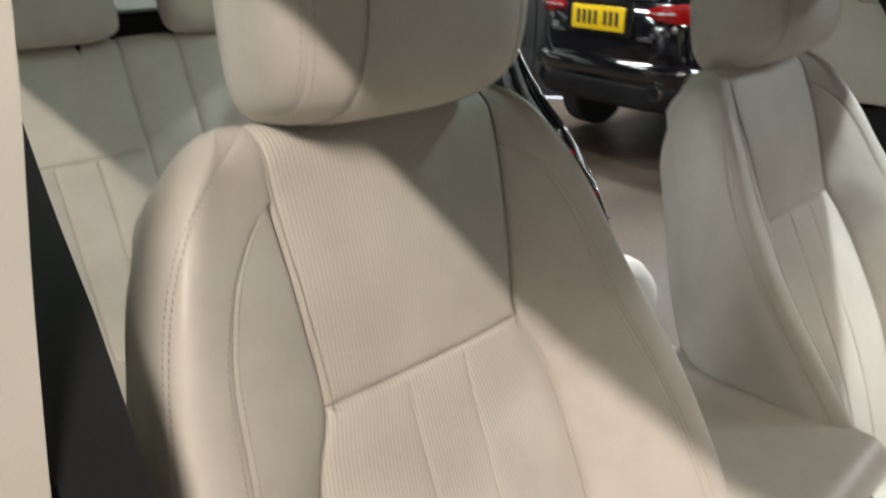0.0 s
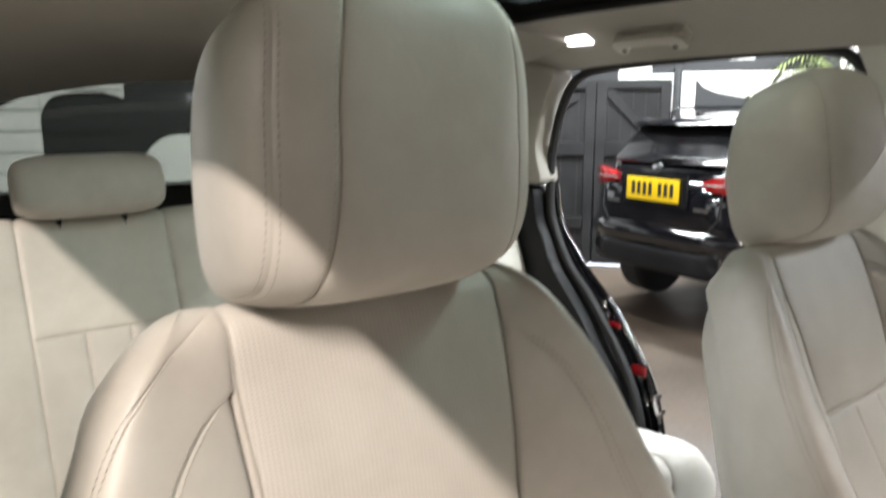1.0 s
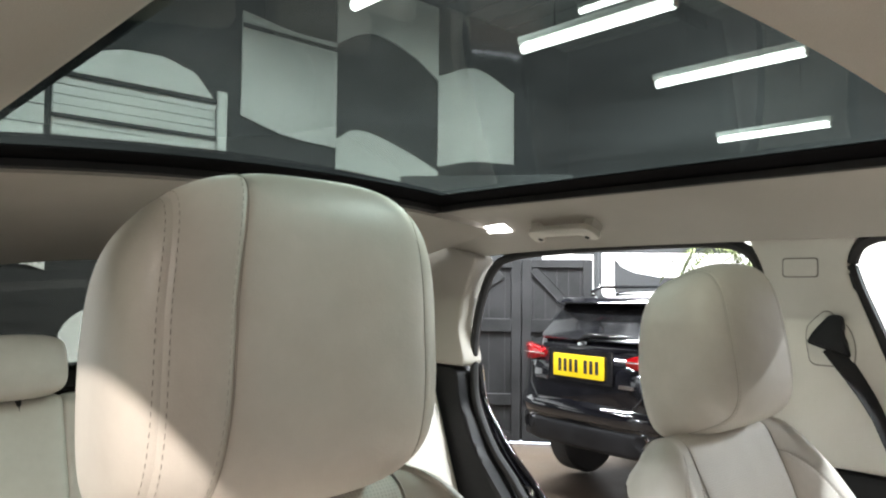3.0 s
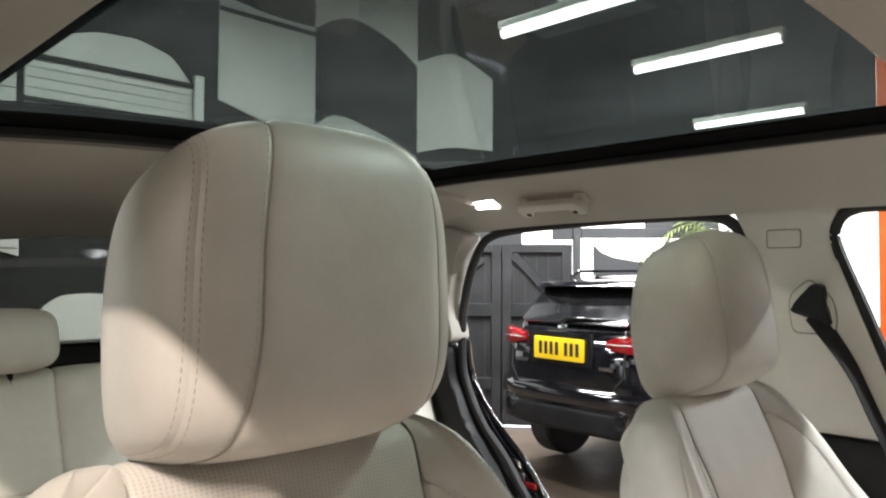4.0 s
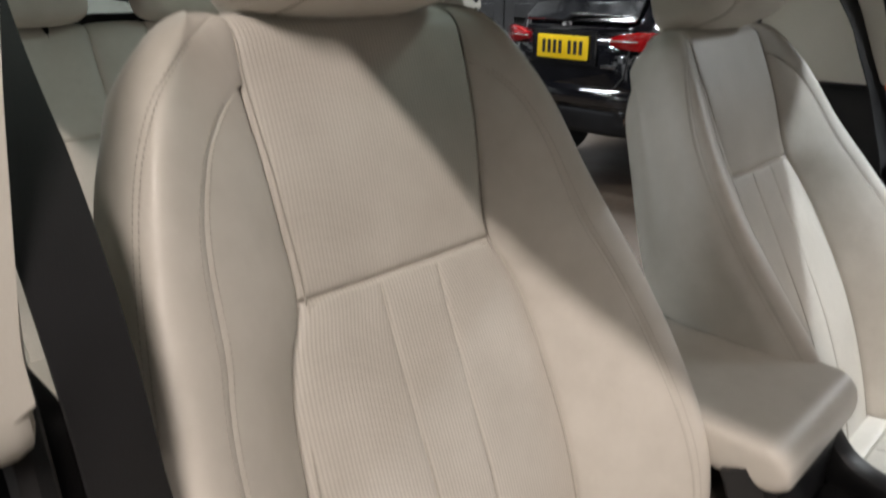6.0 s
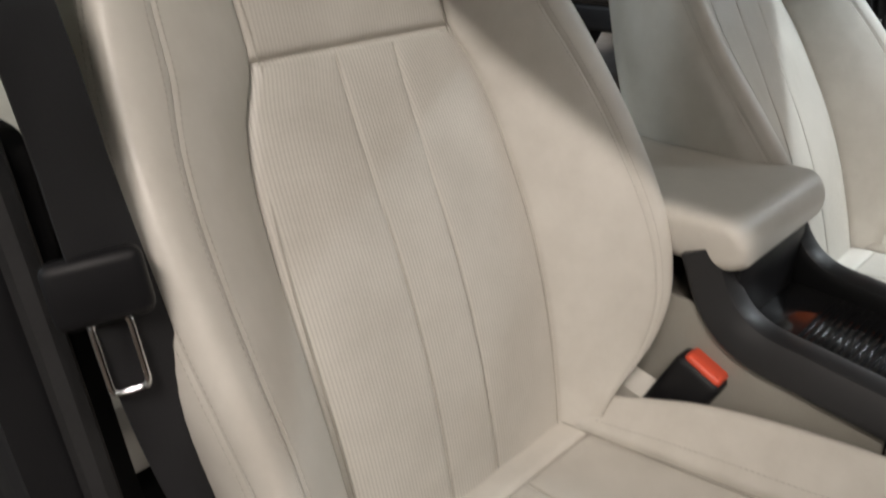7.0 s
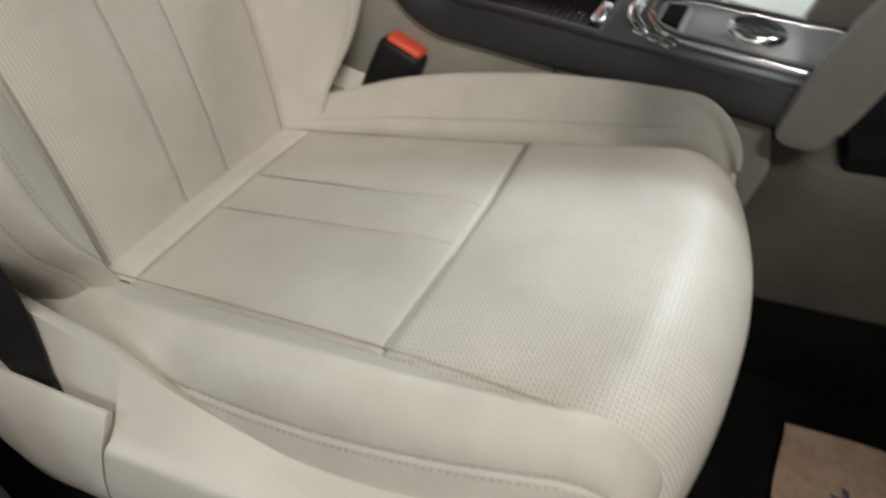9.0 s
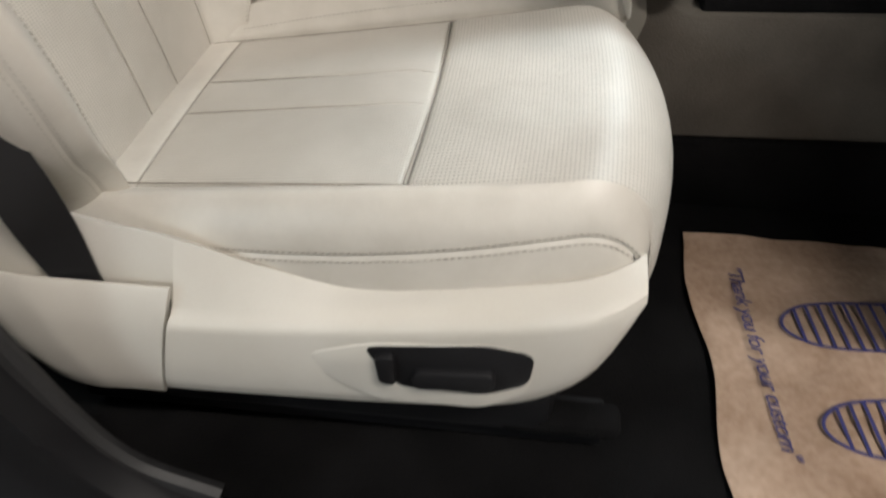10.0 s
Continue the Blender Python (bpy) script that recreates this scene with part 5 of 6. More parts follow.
def print_on_mat(cx, cy, turn):
    m = Matrix.Translation((cx, cy, 0.0385)) @ Matrix.Rotation(turn, 4, "Z")
    sole = [(-0.040, -0.085), (-0.042, 0.0), (-0.036, 0.055), (-0.020, 0.085), (0.0, 0.095), (0.020, 0.085), (0.036, 0.055), (0.042, 0.0), (0.040, -0.085)]
    p = part("shoe_print", tube(bmesh.new(), [m @ Vector((*q, 0)) for q in [(v.x, v.y) for v in smooth_path([(a, b, 0) for a, b in sole], 60)] + [(-0.040, -0.085)]], 0.0022, 6, flat=0.3), INK, mat, "blue printed shoe outline")
    for k in range(9):
        y = -0.068 + k * 0.0175
        w = 0.040 * math.sqrt(max(0.0, 1 - max(0, (y - 0.0) / 0.097) ** 2.2))
        part("stripe", tube(bmesh.new(), [m @ Vector((-w, y, 0)), m @ Vector((w, y, 0))], 0.0024, 6, flat=0.3), INK, p)
    heel = [(-0.026, -0.085), (-0.030, -0.15), (-0.018, -0.178), (0.018, -0.178), (0.030, -0.15), (0.026, -0.085)]
    part("heel", tube(bmesh.new(), [m @ v for v in smooth_path([(*q, 0) for q in heel], 40)], 0.0022, 6, flat=0.3), INK, p)


print_on_mat(0.012, -0.900, radians(4))
print_on_mat(-0.150, -0.915, radians(4))
words = bpy.data.curves.new("words", "FONT")
words.body, words.size, words.extrude, words.shear, words.space_character = "\"Thank you for your custom\"", 0.0295, 0.0003, 0.25, 0.92
words.align_x = "CENTER"
wo = new("lettering", words)
words.materials.append(INK)
wo.matrix_world = Matrix.Translation((-0.045, -0.757, 0.0385)) @ Matrix.Rotation(math.pi + radians(3), 4, "Z")
wo.parent = mat
wo.matrix_parent_inverse = mat.matrix_world.inverted()


# ---- garage round the car ----
GZ = -0.475
solid("ground", boxed((-60, -60, GZ - 0.3), (60, 60, GZ)), CONCRETE, "brown stained concrete garage floor", "ground", "structure")
CEIL = 5.8
solid("ceiling", boxed((-8, -8, CEIL), (13, 9.5, CEIL + 0.15)), ROOF_STEEL, "dark sheet metal garage ceiling", "ceiling", "structure")
bm = bmesh.new()
for k in range(40):
    box(bm, (-8 + 0.52 * k, -7.9, CEIL - 0.035), (-8 + 0.52 * k + 0.09, 8.2, CEIL - 0.001))
tagged(finish("ceiling_ribs", bm, ROOF_STEEL), "dark ribs of the roof sheeting", "roof ribs", kind="structure")
for y in (-4.5, -1.2, 2.1, 5.4):
    solid("beam", boxed((-8, y - 0.06, CEIL - 0.26), (13, y + 0.06, CEIL - 0.036), 0.01), WALL_DARK, "dark steel roof beam", "beam", "structure")
WALL_Y = 8.2
solid("wall_north", boxed((-8, WALL_Y, GZ), (13, WALL_Y + 0.2, CEIL)), WALL_DARK, "charcoal clad garage wall", "wall", "structure")
solid("wall_south", boxed((-8, -8, GZ), (13, -7.8, CEIL)), WALL_DARK, "charcoal garage wall with white flag checks", "wall", "structure")
solid("wall_west", boxed((-8, -7.8, GZ), (-7.8, WALL_Y, CEIL)), WALL_DARK, "charcoal garage wall with white flag checks", "wall", "structure")
for k in range(9):
    for r in range(3):
        if (k + r) % 2 == 0:
            z = 0.2 + 1.4 * r
            solid("mural_check", boxed((-7.8, -7.0 + 1.6 * k, z), (-7.77, -5.4 + 1.6 * k, z + 1.4), 0.004, 1), WALL_WHITE, "white painted check of the flag mural", "mural", "structure", "flag mural")
            if k < 7:
                solid("mural_check", boxed((-7.0 + 1.7 * k, -7.8, z), (-5.3 + 1.7 * k, -7.77, z + 1.4), 0.004, 1), WALL_WHITE, "white painted check of the flag mural", "mural", "structure", "flag mural")
# east wall with a wide daylight opening
for nm, lo, hi in (("wall_east", (11.0, 4.6, GZ), (11.2, WALL_Y, CEIL)), ("wall_east", (11.0, -7.8, GZ), (11.2, -3.0, CEIL)), ("wall_east", (11.0, -3.0, 2.5), (11.2, 4.6, CEIL))):
    solid(nm, boxed(lo, hi), WALL_DARK, "charcoal garage wall beside the opening", "wall", "structure")
solid("backdrop", boxed((15.0, -9, GZ), (15.05, 9, 5)), SKY_GLOW, "bright hazy daylight outside the opening", "backdrop", "structure")

# chequered flag painted on ribbed cladding boards
def side_door(x0, x1, z0, z1):
    bm = bmesh.new()
    n = int((z1 - z0) / 0.11)
    for k in range(n):
        a = z0 + (z1 - z0) * k / n
        box(bm, (x0, WALL_Y - 0.065, a + 0.004), (x1, WALL_Y - 0.036, a + (z1 - z0) / n - 0.004), 0.006, 1)
    box(bm, (x0, WALL_Y - 0.040, z0), (x1, WALL_Y - 0.035, z1))
    return bm



def mural_check(low_edge, high_edge):
    """A white check between two wavy edges, each a table of (x, z)."""
    bm, xs = bmesh.new(), np.linspace(low_edge[0][0], low_edge[-1][0], 30)
    a, d = WALL_Y - 0.030, Vector((0, 0.0255, 0))
    low, high = [Vector((x, a, lerp(low_edge, x))) for x in xs], [Vector((x, a, lerp(high_edge, x))) for x in xs]
    grid(bm, [[p + d for p in low], low, high, [p + d for p in high]])
    for side in (0, -1):
        bm.faces.new([bm.verts.new(p) for p in (low[side], high[side], high[side] + d, low[side] + d)])
    solid("mural_check", bm, WALL_WHITE, "white painted check of the flag mural", "mural", "structure", "flag mural")


for low_edge, high_edge in (
        ([(-1.2, 0.45), (0.0, 0.40), (1.03, 0.40)], [(-1.2, 0.75), (0.0, 0.96), (0.68, 1.24), (1.03, 1.42)]), ([(1.035, 1.15), (1.07, 1.24), (1.14, 1.33), (1.25, 1.375), (1.62, 1.40), (1.86, 1.34)], [(1.035, 1.42), (1.26, 1.483), (1.86, 1.515)]),
        ([(2.02, 0.2), (3.74, 0.3)], [(2.02, 0.66), (2.08, 0.77), (2.25, 0.90), (2.45, 0.935), (2.70, 0.93), (3.74, 0.74)]), ([(-0.05, 1.9), (1.80, 2.05)], [(-0.05, 3.2), (1.80, 3.3)]),
        ([(4.08, 3.38), (4.74, 3.21), (5.55, 3.15)], [(4.08, 4.75), (4.8, 4.66), (5.55, 4.66)]), ([(5.555, 4.66), (5.9, 4.87), (6.27, 4.97), (7.0, 4.80), (7.52, 4.52)], [(5.555, 5.72), (7.52, 5.72)]),
        ([(5.555, 2.05), (7.52, 2.0)], [(5.555, 3.28), (5.91, 3.47), (6.7, 3.33), (7.52, 3.05)]), ([(7.525, 3.12), (8.3, 3.30), (9.36, 3.38)], [(7.525, 4.60), (8.38, 4.90), (9.36, 4.67)]),
        ([(9.37, 1.9), (11.0, 2.0)], [(9.37, 3.2), (9.95, 2.95), (11.0, 2.7)]), ([(3.74, 0.9), (5.55, 0.85)], [(3.74, 2.05), (5.55, 2.1)]), ([(7.53, 0.8), (9.37, 0.75)], [(7.53, 1.95), (9.37, 1.9)])):
    mural_check(low_edge, high_edge)
solid("wall_rail", boxed((4.08, WALL_Y - 0.05, 4.53), (5.55, WALL_Y - 0.031, 4.59), 0.004), WALL_DARK, "dark rail across the mural", "rail", "structure")
boards = thing("wall_cladding", (3, WALL_Y, GZ), "thin shadow laps of the horizontal wall boards", "cladding", "", "structure")
for k in range(26):
    z = GZ + 0.21 * (k + 1)
    part("lap", boxed((-8, WALL_Y - 0.034, z), (1.84, WALL_Y - 0.0305, z + 0.012)), WALL_DARK, boards)
loft_door = thing("roller_door", (2.8, WALL_Y, 2.5), "white ribbed roller door with dark rails high in the wall", "roller door")
part("curtain", side_door(1.87, 3.72, 2.35, 3.46), WALL_WHITE, loft_door, "white ribbed curtain")
part("hood", prism([(1.87, 3.47), (3.72, 3.47), (3.45, 3.78), (3.05, 3.90), (2.60, 3.88), (2.15, 3.74)], 0.08, 0.03, Matrix(((1, 0, 0, 0), (0, 0, -1, WALL_Y - 0.035), (0, 1, 0, 0), (0, 0, 0, 1))), 6), WALL_WHITE, loft_door, "white curved panel over the door")
for z0, z1 in ((3.44, 3.50), (2.98, 3.03)):
    part("rail", boxed((1.85, WALL_Y - 0.10, z0), (3.76, WALL_Y - 0.066, z1), 0.006), WALL_DARK, loft_door, "dark rail")
part("post", boxed((3.72, WALL_Y - 0.13, 2.0), (3.84, WALL_Y - 0.066, 3.6), 0.008), WALL_WHITE, loft_door, "white door post")


def gate():
    """Black framed double gate with diagonal braces, standing across the corner."""
    mid, along_dir = Vector((5.72, 4.70, -0.36)), Vector((0.64, -0.77, 0))
    m = Matrix.Translation(mid) @ Matrix(((along_dir.x, -along_dir.y, 0, 0), (along_dir.y, along_dir.x, 0, 0), (0, 0, 1, 0), (0, 0, 0, 1)))
    g = thing("timber_gate", mid, "black painted timber double gate with diagonal braces", "gate")
    for s in (-1, 1):
        x0, x1 = (-1.15, -0.116) if s < 0 else (-0.104, 0.64)
        leaf = part("leaf", boxed((x0, 0.02, -0.08), (x1, 0.05, 1.86), 0.004, 1, m), TIMBER, g, "black boarded gate leaf")
        for a, b, c, d in ((x0, x0 + 0.10, -0.08, 1.86), (x1 - 0.10, x1, -0.08, 1.86), (x0 + 0.10, x1 - 0.10, 1.77, 1.86), (x0 + 0.10, x1 - 0.10, 1.08, 1.22), (x0 + 0.10, x1 - 0.10, 0.30, 0.42), (x0 + 0.10, x1 - 0.10, -0.08, 0.02)):
            part("frame_board", boxed((a, -0.022, c), (b, 0.019, d), 0.004, 1, m), TIMBER, leaf)
        xa, xb = (x0 + 0.13, x1 - 0.13) if s < 0 else (x1 - 0.13, x0 + 0.13)
        ang = math.atan2(0.50, xb - xa)
        part("brace", boxed((-0.37, -0.016, -0.045), (0.37, 0.019, 0.045), 0.004, 1, m @ Matrix.Translation(((xa + xb) / 2, 0, 1.495)) @ Matrix.Rotation(-ang, 4, "Y")), TIMBER, leaf, "diagonal brace")
        for k in range(1, 6):
            x = x0 + (x1 - x0) * k / 6
            part("board_joint", boxed((x - 0.004, 0.010, 0.15), (x + 0.004, 0.0195, 1.76), 0, 1, m), RUBBER, leaf)
    part("cover_strip", boxed((-0.15, 0.052, -0.08), (-0.07, 0.062, 1.86), 0.002, 1, m), TIMBER, g, "black cover strip")
    part("post", boxed((0.66, -0.05, -0.115), (0.70, 0.06, 1.95), 0.008, 1, m), WALL_DARK, g, "dark gate post")
    return m


gm = gate()
solid("floor_strip_light", boxed((-1.0, 0.065, -0.113), (0.62, 0.10, -0.078), 0.004, 1, gm), glow("lit floor strip", (0.75, 0.85, 1.0), 3.0), "lit strip along the foot of the gate", "strip light")
# bright yard beyond the gate, behind dark boards
solid("backdrop", boxed((-1.5, 2.4, -0.115), (4.0, 2.45, 2.75), 0, 1, gm), SKY_GLOW, "bright daylight in the yard behind the gate", "backdrop", "structure")
for lo, hi in (((0.48, 0.80, 1.95), (0.72, 0.86, 2.70)), ((0.72, 0.78, -0.115), (0.81, 0.88, 2.8)), ((0.81, 0.80, 1.97), (2.4, 0.86, 2.09)), ((-1.6, 0.80, 2.10), (0.48, 0.86, 2.9)), ((0.81, 0.80, 2.19), (2.4, 0.86, 2.9)), ((1.56, 0.81, 2.09), (2.4, 0.85, 2.19)), ((-1.6, 0.80, -0.115), (0.12, 0.86, 2.098))):
    solid("partition", boxed(lo, hi, 0.006, 1, gm), WALL_DARK, "charcoal boards of the yard screen", "screen", "structure")
solid("partition", prism([(0.96, -0.115), (2.4, -0.115), (2.4, 1.68), (1.47, 1.69), (1.19, 1.74), (1.05, 1.80), (0.96, 1.90)], 0.02, 0.04, gm @ Matrix(((1, 0, 0, 0), (0, 0, -1, 0.86), (0, 1, 0, 0), (0, 0, 0, 1))), 5), WALL_DARK, "charcoal curved board of the yard screen", "screen", "structure")


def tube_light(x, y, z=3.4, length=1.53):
    t = thing("tube_light", (x, y, z + 0.08), "lit fluorescent tube fitting under the ceiling, seen or added for light", "tube light", "tube lights")
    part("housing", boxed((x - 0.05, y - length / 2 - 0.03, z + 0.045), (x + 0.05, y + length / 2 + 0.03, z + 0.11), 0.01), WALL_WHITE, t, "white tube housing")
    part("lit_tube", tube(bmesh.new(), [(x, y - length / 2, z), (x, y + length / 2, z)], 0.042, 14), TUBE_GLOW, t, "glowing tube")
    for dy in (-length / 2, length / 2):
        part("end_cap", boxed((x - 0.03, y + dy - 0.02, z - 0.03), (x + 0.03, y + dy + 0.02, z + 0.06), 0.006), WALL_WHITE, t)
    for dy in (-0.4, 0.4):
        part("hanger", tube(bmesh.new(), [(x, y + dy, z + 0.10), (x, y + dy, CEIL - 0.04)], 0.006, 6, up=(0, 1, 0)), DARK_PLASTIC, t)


# Beyond the first four, tubes are added to light the seats, mural and walls.
SEEN_AND_ADDED_TUBES = ((3.0, 3.48, 3.4, 120), (4.74, 3.23, 3.4, 330), (6.65, 2.97, 3.4, 330), (9.93, 3.87, 3.4, 260), (-1.85, -1.9, 3.4, 222), (0.8, -3.3, 3.4, 85), (2.3, -1.1, 3.4, 225), (5.2, -2.6, 3.4, 240),
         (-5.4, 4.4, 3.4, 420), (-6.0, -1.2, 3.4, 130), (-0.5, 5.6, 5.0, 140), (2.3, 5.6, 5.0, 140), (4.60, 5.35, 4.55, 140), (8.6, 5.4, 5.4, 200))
for x, y, z, w in SEEN_AND_ADDED_TUBES:
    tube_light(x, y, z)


# ---- black sport utility vehicle behind ----
def black_suv():
    v, vr = Vector((0.80, 0.60, 0)), Vector((0.60, -0.80, 0))
    th = radians(43)
    f = v * math.cos(th) + vr * math.sin(th)
    r = f.cross(Vector((0, 0, 1)))
    m = Matrix(((0.914 * r.x, f.x, 0, 4.23), (0.914 * r.y, f.y, 0, 2.96), (0, 0, 1.14, GZ), (0, 0, 0, 1)))
    car = thing("parked_suv", m.translation, "gloss black sport utility vehicle parked on the garage floor", "car")

    def sec(y, half, z0, z1, tuck, n=9):
        """A cross section of the body at y."""
        pts = [(-half * 0.86, z0), (-half, z0 + 0.14), (-half * 1.0, z0 + 0.5 * (z1 - z0)), (-half * tuck, z1), (half * tuck, z1), (half, z0 + 0.5 * (z1 - z0)), (half, z0 + 0.14), (half * 0.86, z0)]
        return [m @ p for p in ring([(x, y, z) for x, z in pts], 5, 0.12)]
    body = part("body", loft([sec(-0.02, 0.50, 0.50, 0.92, 0.90), sec(0.02, 0.66, 0.46, 0.98, 0.92), sec(0.10, 0.80, 0.42, 1.04, 0.93), sec(0.25, 0.89, 0.40, 1.06, 0.94), sec(0.55, 0.93, 0.38, 1.06, 0.94), sec(1.2, 0.94, 0.34, 1.04, 0.95), sec(2.6, 0.94, 0.30, 1.02, 0.95), sec(3.6, 0.93, 0.30, 1.00, 0.92), sec(4.2, 0.84, 0.32, 0.88, 0.9), sec(4.4, 0.64, 0.36, 0.76, 0.9)]), PAINT_BLACK, car, "gloss black painted body")

    def cab(y, half, z0, z1, w1):
        pts = [(-half, z0), (-half * w1, z1), (half * w1, z1), (half, z0)]
        return [m @ p for p in ring([(x, y + 0.0, z) for x, z in pts], 6, 0.13)]
    part("cabin", loft([cab(0.10, 0.62, 1.00, 1.08, 0.9), cab(0.20, 0.76, 0.98, 1.175, 0.88), cab(0.32, 0.82, 0.98, 1.285, 0.84), cab(0.46, 0.84, 0.98, 1.385, 0.78), cab(0.9, 0.86, 0.98, 1.44, 0.76), cab(2.0, 0.86, 0.98, 1.47, 0.76), cab(2.7, 0.85, 0.98, 1.36, 0.78), cab(3.3, 0.82, 0.98, 1.04, 0.84)]), PAINT_BLACK, car, "gloss black cabin")
    rear = m @ Matrix.Translation((0, 0.222, 1.215)) @ Matrix.Rotation(radians(43), 4, "X")
    part("rear_window", prism([(-0.60, -0.16), (0.60, -0.16), (0.53, 0.17), (-0.53, 0.17)], 0.07, 0.02, rear, 6, 0.004), GLOSS_BLACK, car, "dark tailgate window")
    part("spoiler", loft([[m @ p for p in ring([(x, 0.20 + d, 1.368 - e), (x, 0.25 + d, 1.402 - e), (x, 0.66, 1.432 - e), (x, 0.66, 1.36 - e), (x, 0.26 + d, 1.352 - e)], 4, 0.012)] for x, d, e in ((-0.62, 0.16, 0.03), (-0.58, 0.06, 0.012), (-0.45, 0.015, 0.003), (0, 0, 0), (0.45, 0.015, 0.003), (0.58, 0.06, 0.012), (0.62, 0.16, 0.03))]), PAINT_BLACK, car, "gloss black roof spoiler")
    part("wiper", tube(bmesh.new(), [m @ Vector(p) for p in ((-0.12, 0.075, 1.115), (-0.04, 0.10, 1.150), (0.18, 0.11, 1.155), (0.44, 0.12, 1.150))], [0.020, 0.024, 0.014, 0.008], 10), GLOSS_BLACK, car, "black rear wiper")
    for s in (-1, 1):
        lamp = part("tail_lamp", loft([[m @ p for p in ring([(s * x, y - 0.012, z0), (s * x, y - 0.012, z1), (s * x, y + 0.06, z1), (s * x, y + 0.06, z0)], 3, 0.01)] for x, y, z0, z1 in ((0.46, -0.004, 0.985, 1.030), (0.54, 0.006, 0.968, 1.052), (0.66, 0.035, 0.955, 1.065), (0.78, 0.105, 0.955, 1.065), (0.87, 0.22, 0.965, 1.055))]), TAIL_RED, car, "red tail lamp")
        part("lamp_strip", tube(bmesh.new(), [m @ Vector((s * x, y - 0.028, 1.012)) for x, y in ((0.40, -0.006), (0.55, 0.006), (0.70, 0.04))], 0.006, 6), CHROME, lamp)
        part("exhaust", tube(bmesh.new(), [m @ Vector((s * 0.60, y, 0.53)) for y in (-0.025, 0.0, 0.14)], [0.052, 0.056, 0.05], 20, cap=False), CHROME, car, "chrome exhaust tip")
        part("roof_rail", tube(bmesh.new(), [m @ Vector((s * 0.62, y, z)) for y, z in ((0.75, 1.435), (0.85, 1.475), (2.1, 1.49), (2.3, 1.44))], 0.014, 8), GLOSS_BLACK, car, "black roof rail")
        part("side_window", boxed((s * 0.80 - 0.02, 0.75, 1.06), (s * 0.80 + 0.02, 2.6, 1.36), 0.03, 2, m @ Matrix.Rotation(0, 4, "Y")), GLOSS_BLACK, car, "dark side window")
        for y in (0.83, 3.55):
            wh = part("wheel", tube(bmesh.new(), [m @ Vector((s * x, y, 0.35)) for x in (0.68, 0.71, 0.90, 0.93)], [0.32, 0.35, 0.35, 0.32], 36), RUBBER, car, "black rubber tyre")
            part("rim", tube(bmesh.new(), [m @ Vector((s * x, y, 0.35)) for x in (0.90, 0.936)], [0.24, 0.22], 30), SATIN, wh, "satin alloy rim")
    part("tailgate_seam", tube(bmesh.new(), [m @ Vector(p) for p in ((-0.62, 0.035, 1.02), (-0.60, 0.0, 0.80), (-0.52, -0.015, 0.72), (0.52, -0.015, 0.72), (0.60, 0.0, 0.80), (0.62, 0.035, 1.02))], 0.006, 6), RUBBER, body)
    part("bumper", loft([[m @ p for p in ring([(x, y - 0.05, 0.60), (x, y - 0.055, 0.68), (x, y + 0.02, 0.75), (x, y + 0.10, 0.75), (x, y + 0.08, 0.58)], 4, 0.03)] for x, y in ((-0.86, 0.20), (-0.76, 0.08), (-0.5, 0.0), (0, -0.02), (0.5, 0.0), (0.76, 0.08), (0.86, 0.20))]), PAINT_BLACK, car, "gloss black bumper")
    part("lower_bumper", loft([[m @ p for p in ring([(x, y - 0.03, 0.42), (x, y - 0.045, 0.58), (x, y + 0.08, 0.595), (x, y + 0.08, 0.40)], 4, 0.03)] for x, y in ((-0.84, 0.20), (-0.74, 0.09), (-0.5, 0.01), (0, -0.01), (0.5, 0.01), (0.74, 0.09), (0.84, 0.20))]), DARK_PLASTIC, car, "black lower bumper")
    pl = m @ Matrix.Translation((0, -0.045, 0.955)) @ Matrix.Rotation(radians(90), 4, "X")
    plate = part("number_plate", prism([(-0.275, -0.074), (0.275, -0.074), (0.275, 0.074), (-0.275, 0.074)], 0.012, 0.008, pl, 5, 0.002), PLATE_YELLOW, car, "yellow number plate")
    for k, (x, w) in enumerate(((-0.215, 0.034), (-0.155, 0.034), (-0.095, 0.034), (-0.035, 0.034), (0.065, 0.034), (0.125, 0.034), (0.185, 0.034))):
        part("bar", boxed((x, -0.042, 0.0082), (x + w, 0.044, 0.0100), 0.001, 1, pl), BLACK_INK, plate, "black bar")
    part("plate_recess", boxed((-0.34, -0.036, 0.855), (0.34, -0.024, 1.06), 0.006, 1, m), GLOSS_BLACK, car)
    part("emblem", prism([(-0.05, 0), (0.0, 0.018), (0.06, 0.012), (0.05, -0.012), (-0.03, -0.014)], 0.008, 0.006, m @ Matrix.Translation((-0.06, 0.052, 1.095)) @ Matrix.Rotation(radians(65), 4, "X"), 4, 0.001), CHROME, car, "chrome emblem")
    for x in (-0.52, 0.40):
        part("script_badge", boxed((x, -0.031, 0.845), (x + 0.14, -0.022, 0.863), 0.002, 1, m), CHROME, car, "small chrome badge")


black_suv()


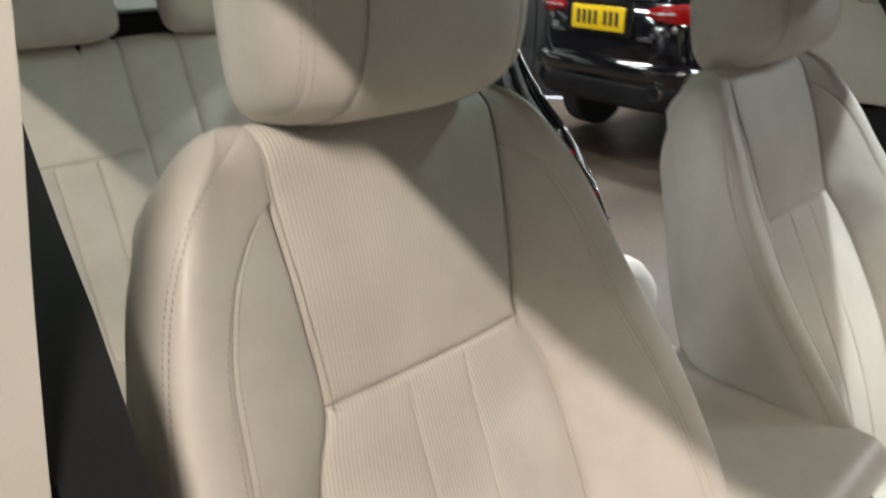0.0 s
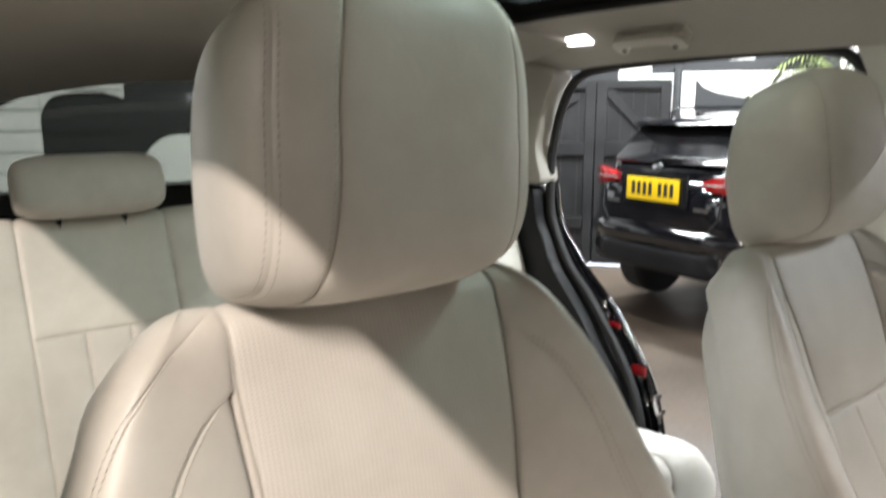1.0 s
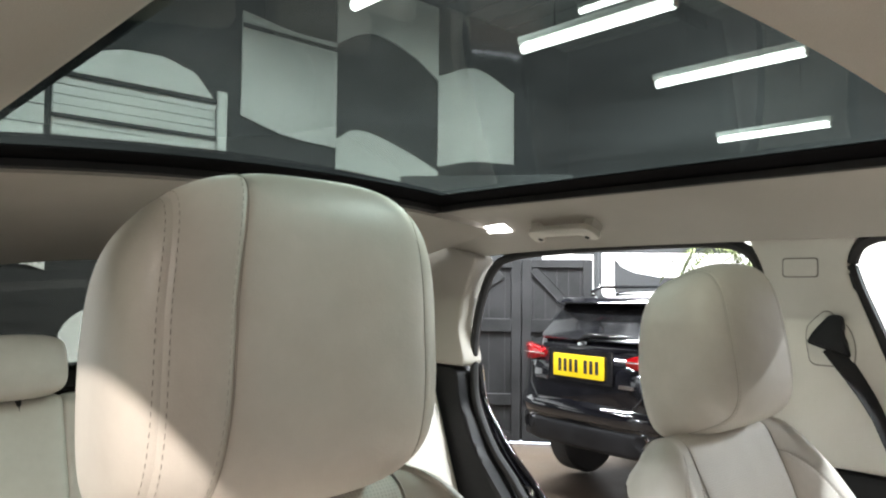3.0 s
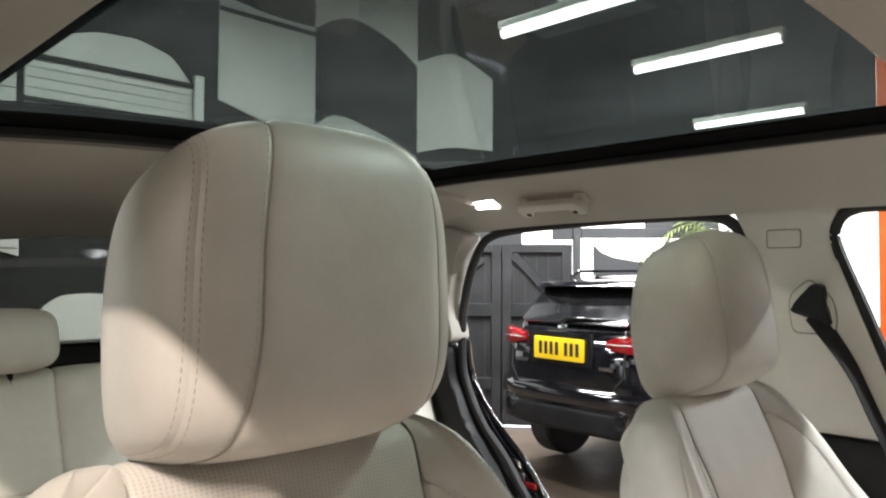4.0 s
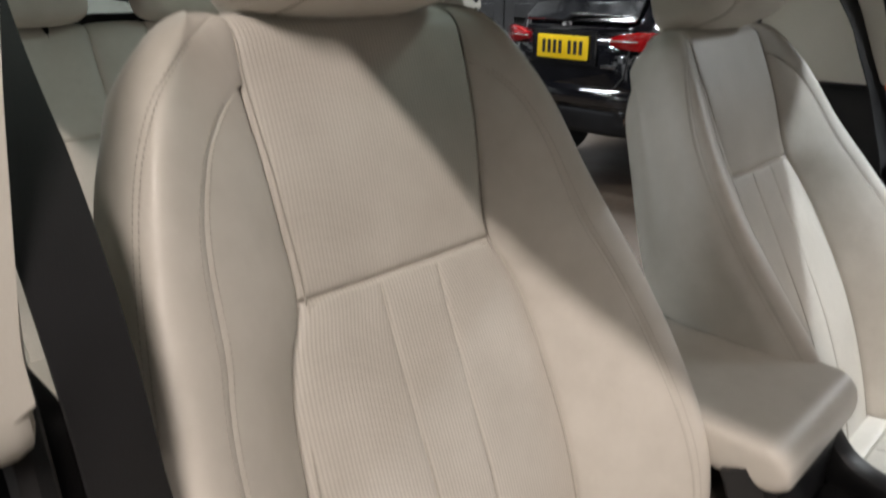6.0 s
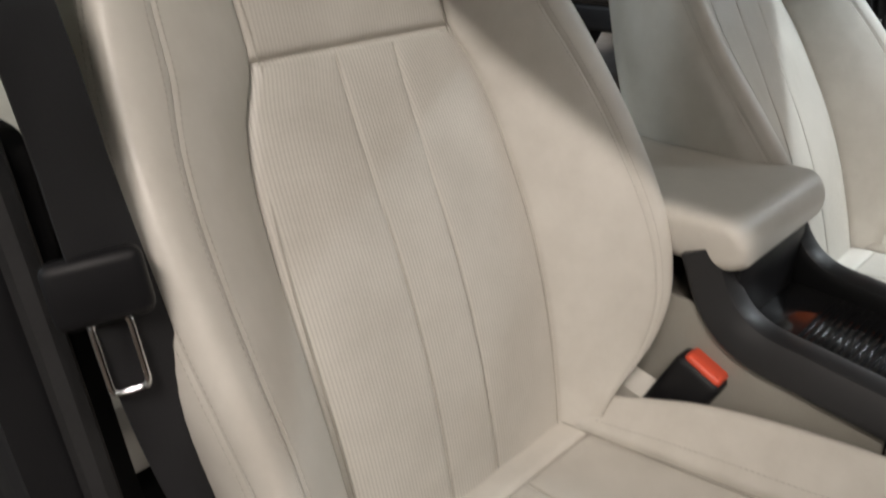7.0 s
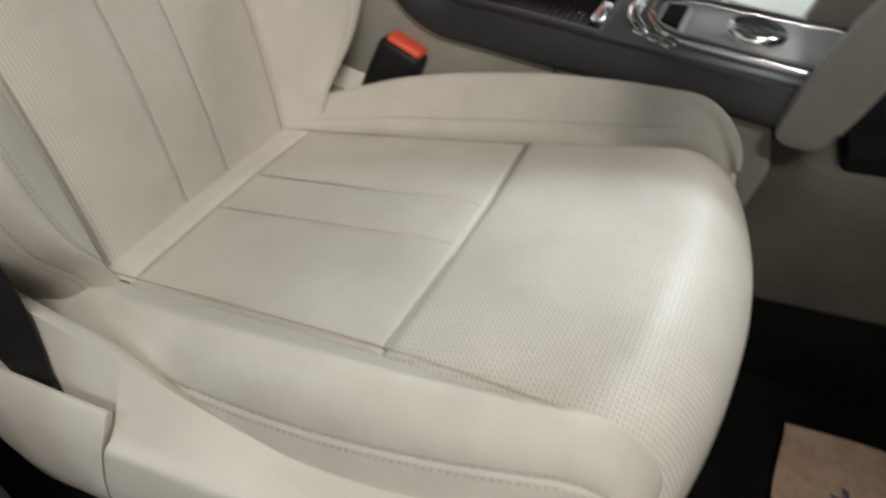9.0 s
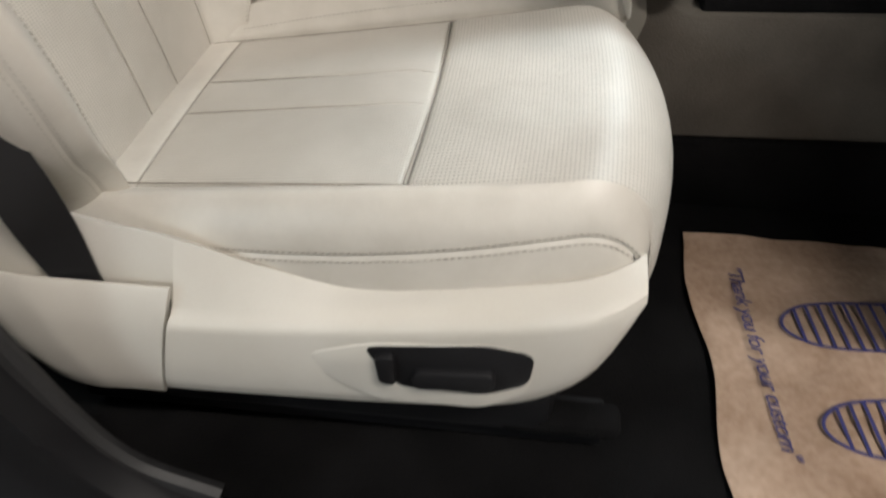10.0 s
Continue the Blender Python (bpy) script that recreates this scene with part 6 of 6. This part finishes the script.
# ---- palms, orange column ----
def palm(x, y, h, seed, label):
    rnd = random.Random(seed)
    t = thing("potted_palm", (x, y, GZ), label, "palm")
    part("pot", tube(bmesh.new(), [(x, y, GZ + z) for z in (0, 0.02, 0.42, 0.45)], [0.17, 0.19, 0.25, 0.25], 24, up=(0, 1, 0)), WALL_DARK, t, "dark plant pot")
    part("trunk", tube(bmesh.new(), [(x, y, GZ + 0.4), (x + 0.02, y, GZ + 0.4 + 0.35 * h), (x, y + 0.03, GZ + h * 0.72)], [0.05, 0.04, 0.03], 10, up=(0, 1, 0)), TIMBER, t)
    for k in range(15):
        a, lift = k * 2.4 + rnd.uniform(-0.3, 0.3), rnd.uniform(0.15, 1.0)
        d = Vector((math.cos(a), math.sin(a), 0))
        base = Vector((x, y, GZ + h * 0.72))
        n = rnd.uniform(0.7, 1.05)
        spine = smooth_path([base, base + d * 0.3 * n + Vector((0, 0, 0.40 * lift + 0.1)), base + d * 0.65 * n + Vector((0, 0, 0.42 * lift)), base + d * 0.95 * n + Vector((0, 0, 0.12 * lift - 0.1))], 24)
        bm = tube(bmesh.new(), spine, [0.008 - 0.00028 * i for i in range(25)], 5)
        for i in range(3, 25):
            p, side = spine[i], d.cross(Vector((0, 0, 1)))
            ln = 0.26 * math.sin(math.pi * (i / 26) ** 0.8) + 0.04
            for s in (-1, 1):
                tip = p + side * s * ln + d * ln * 0.5 - Vector((0, 0, 0.06 + 0.08 * rnd.random()))
                mid = p.lerp(tip, 0.45) + Vector((0, 0, 0.015))
                q = [bm.verts.new(c) for c in (p, mid + d * 0.012, tip, mid - d * 0.012)]
                bm.faces.new(q)
        part("frond", bm, LEAF, t)


palm(7.95, 3.35, 2.60, 3, "green feathery palm in a dark pot")
palm(9.4, 0.9, 2.36, 8, "green feathery palm in a dark pot")
solid("orange_column", boxed((4.3, 0.60, GZ), (4.55, 0.85, CEIL), 0.02), ORANGE, "orange painted steel column on the garage floor", "column", "structure")

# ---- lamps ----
# Lamps for seen tubes and for unseen ones added to light seats and mural.
for x, y, z, w in SEEN_AND_ADDED_TUBES:
    area_lamp("tube_or_fill_lamp", (x, y, z - 0.06), (x, y + 0.0001, 0), 0.09, 1.5, w, (1.0, 0.93, 0.86) if y < 0 and x < 2 else (0.83, 0.945, 1.0))
area_lamp("opening_daylight", (10.9, 0.8, 1.1), (0, 0.8, 0.8), 6.5, 2.6, 50, (0.86, 0.95, 1.0))
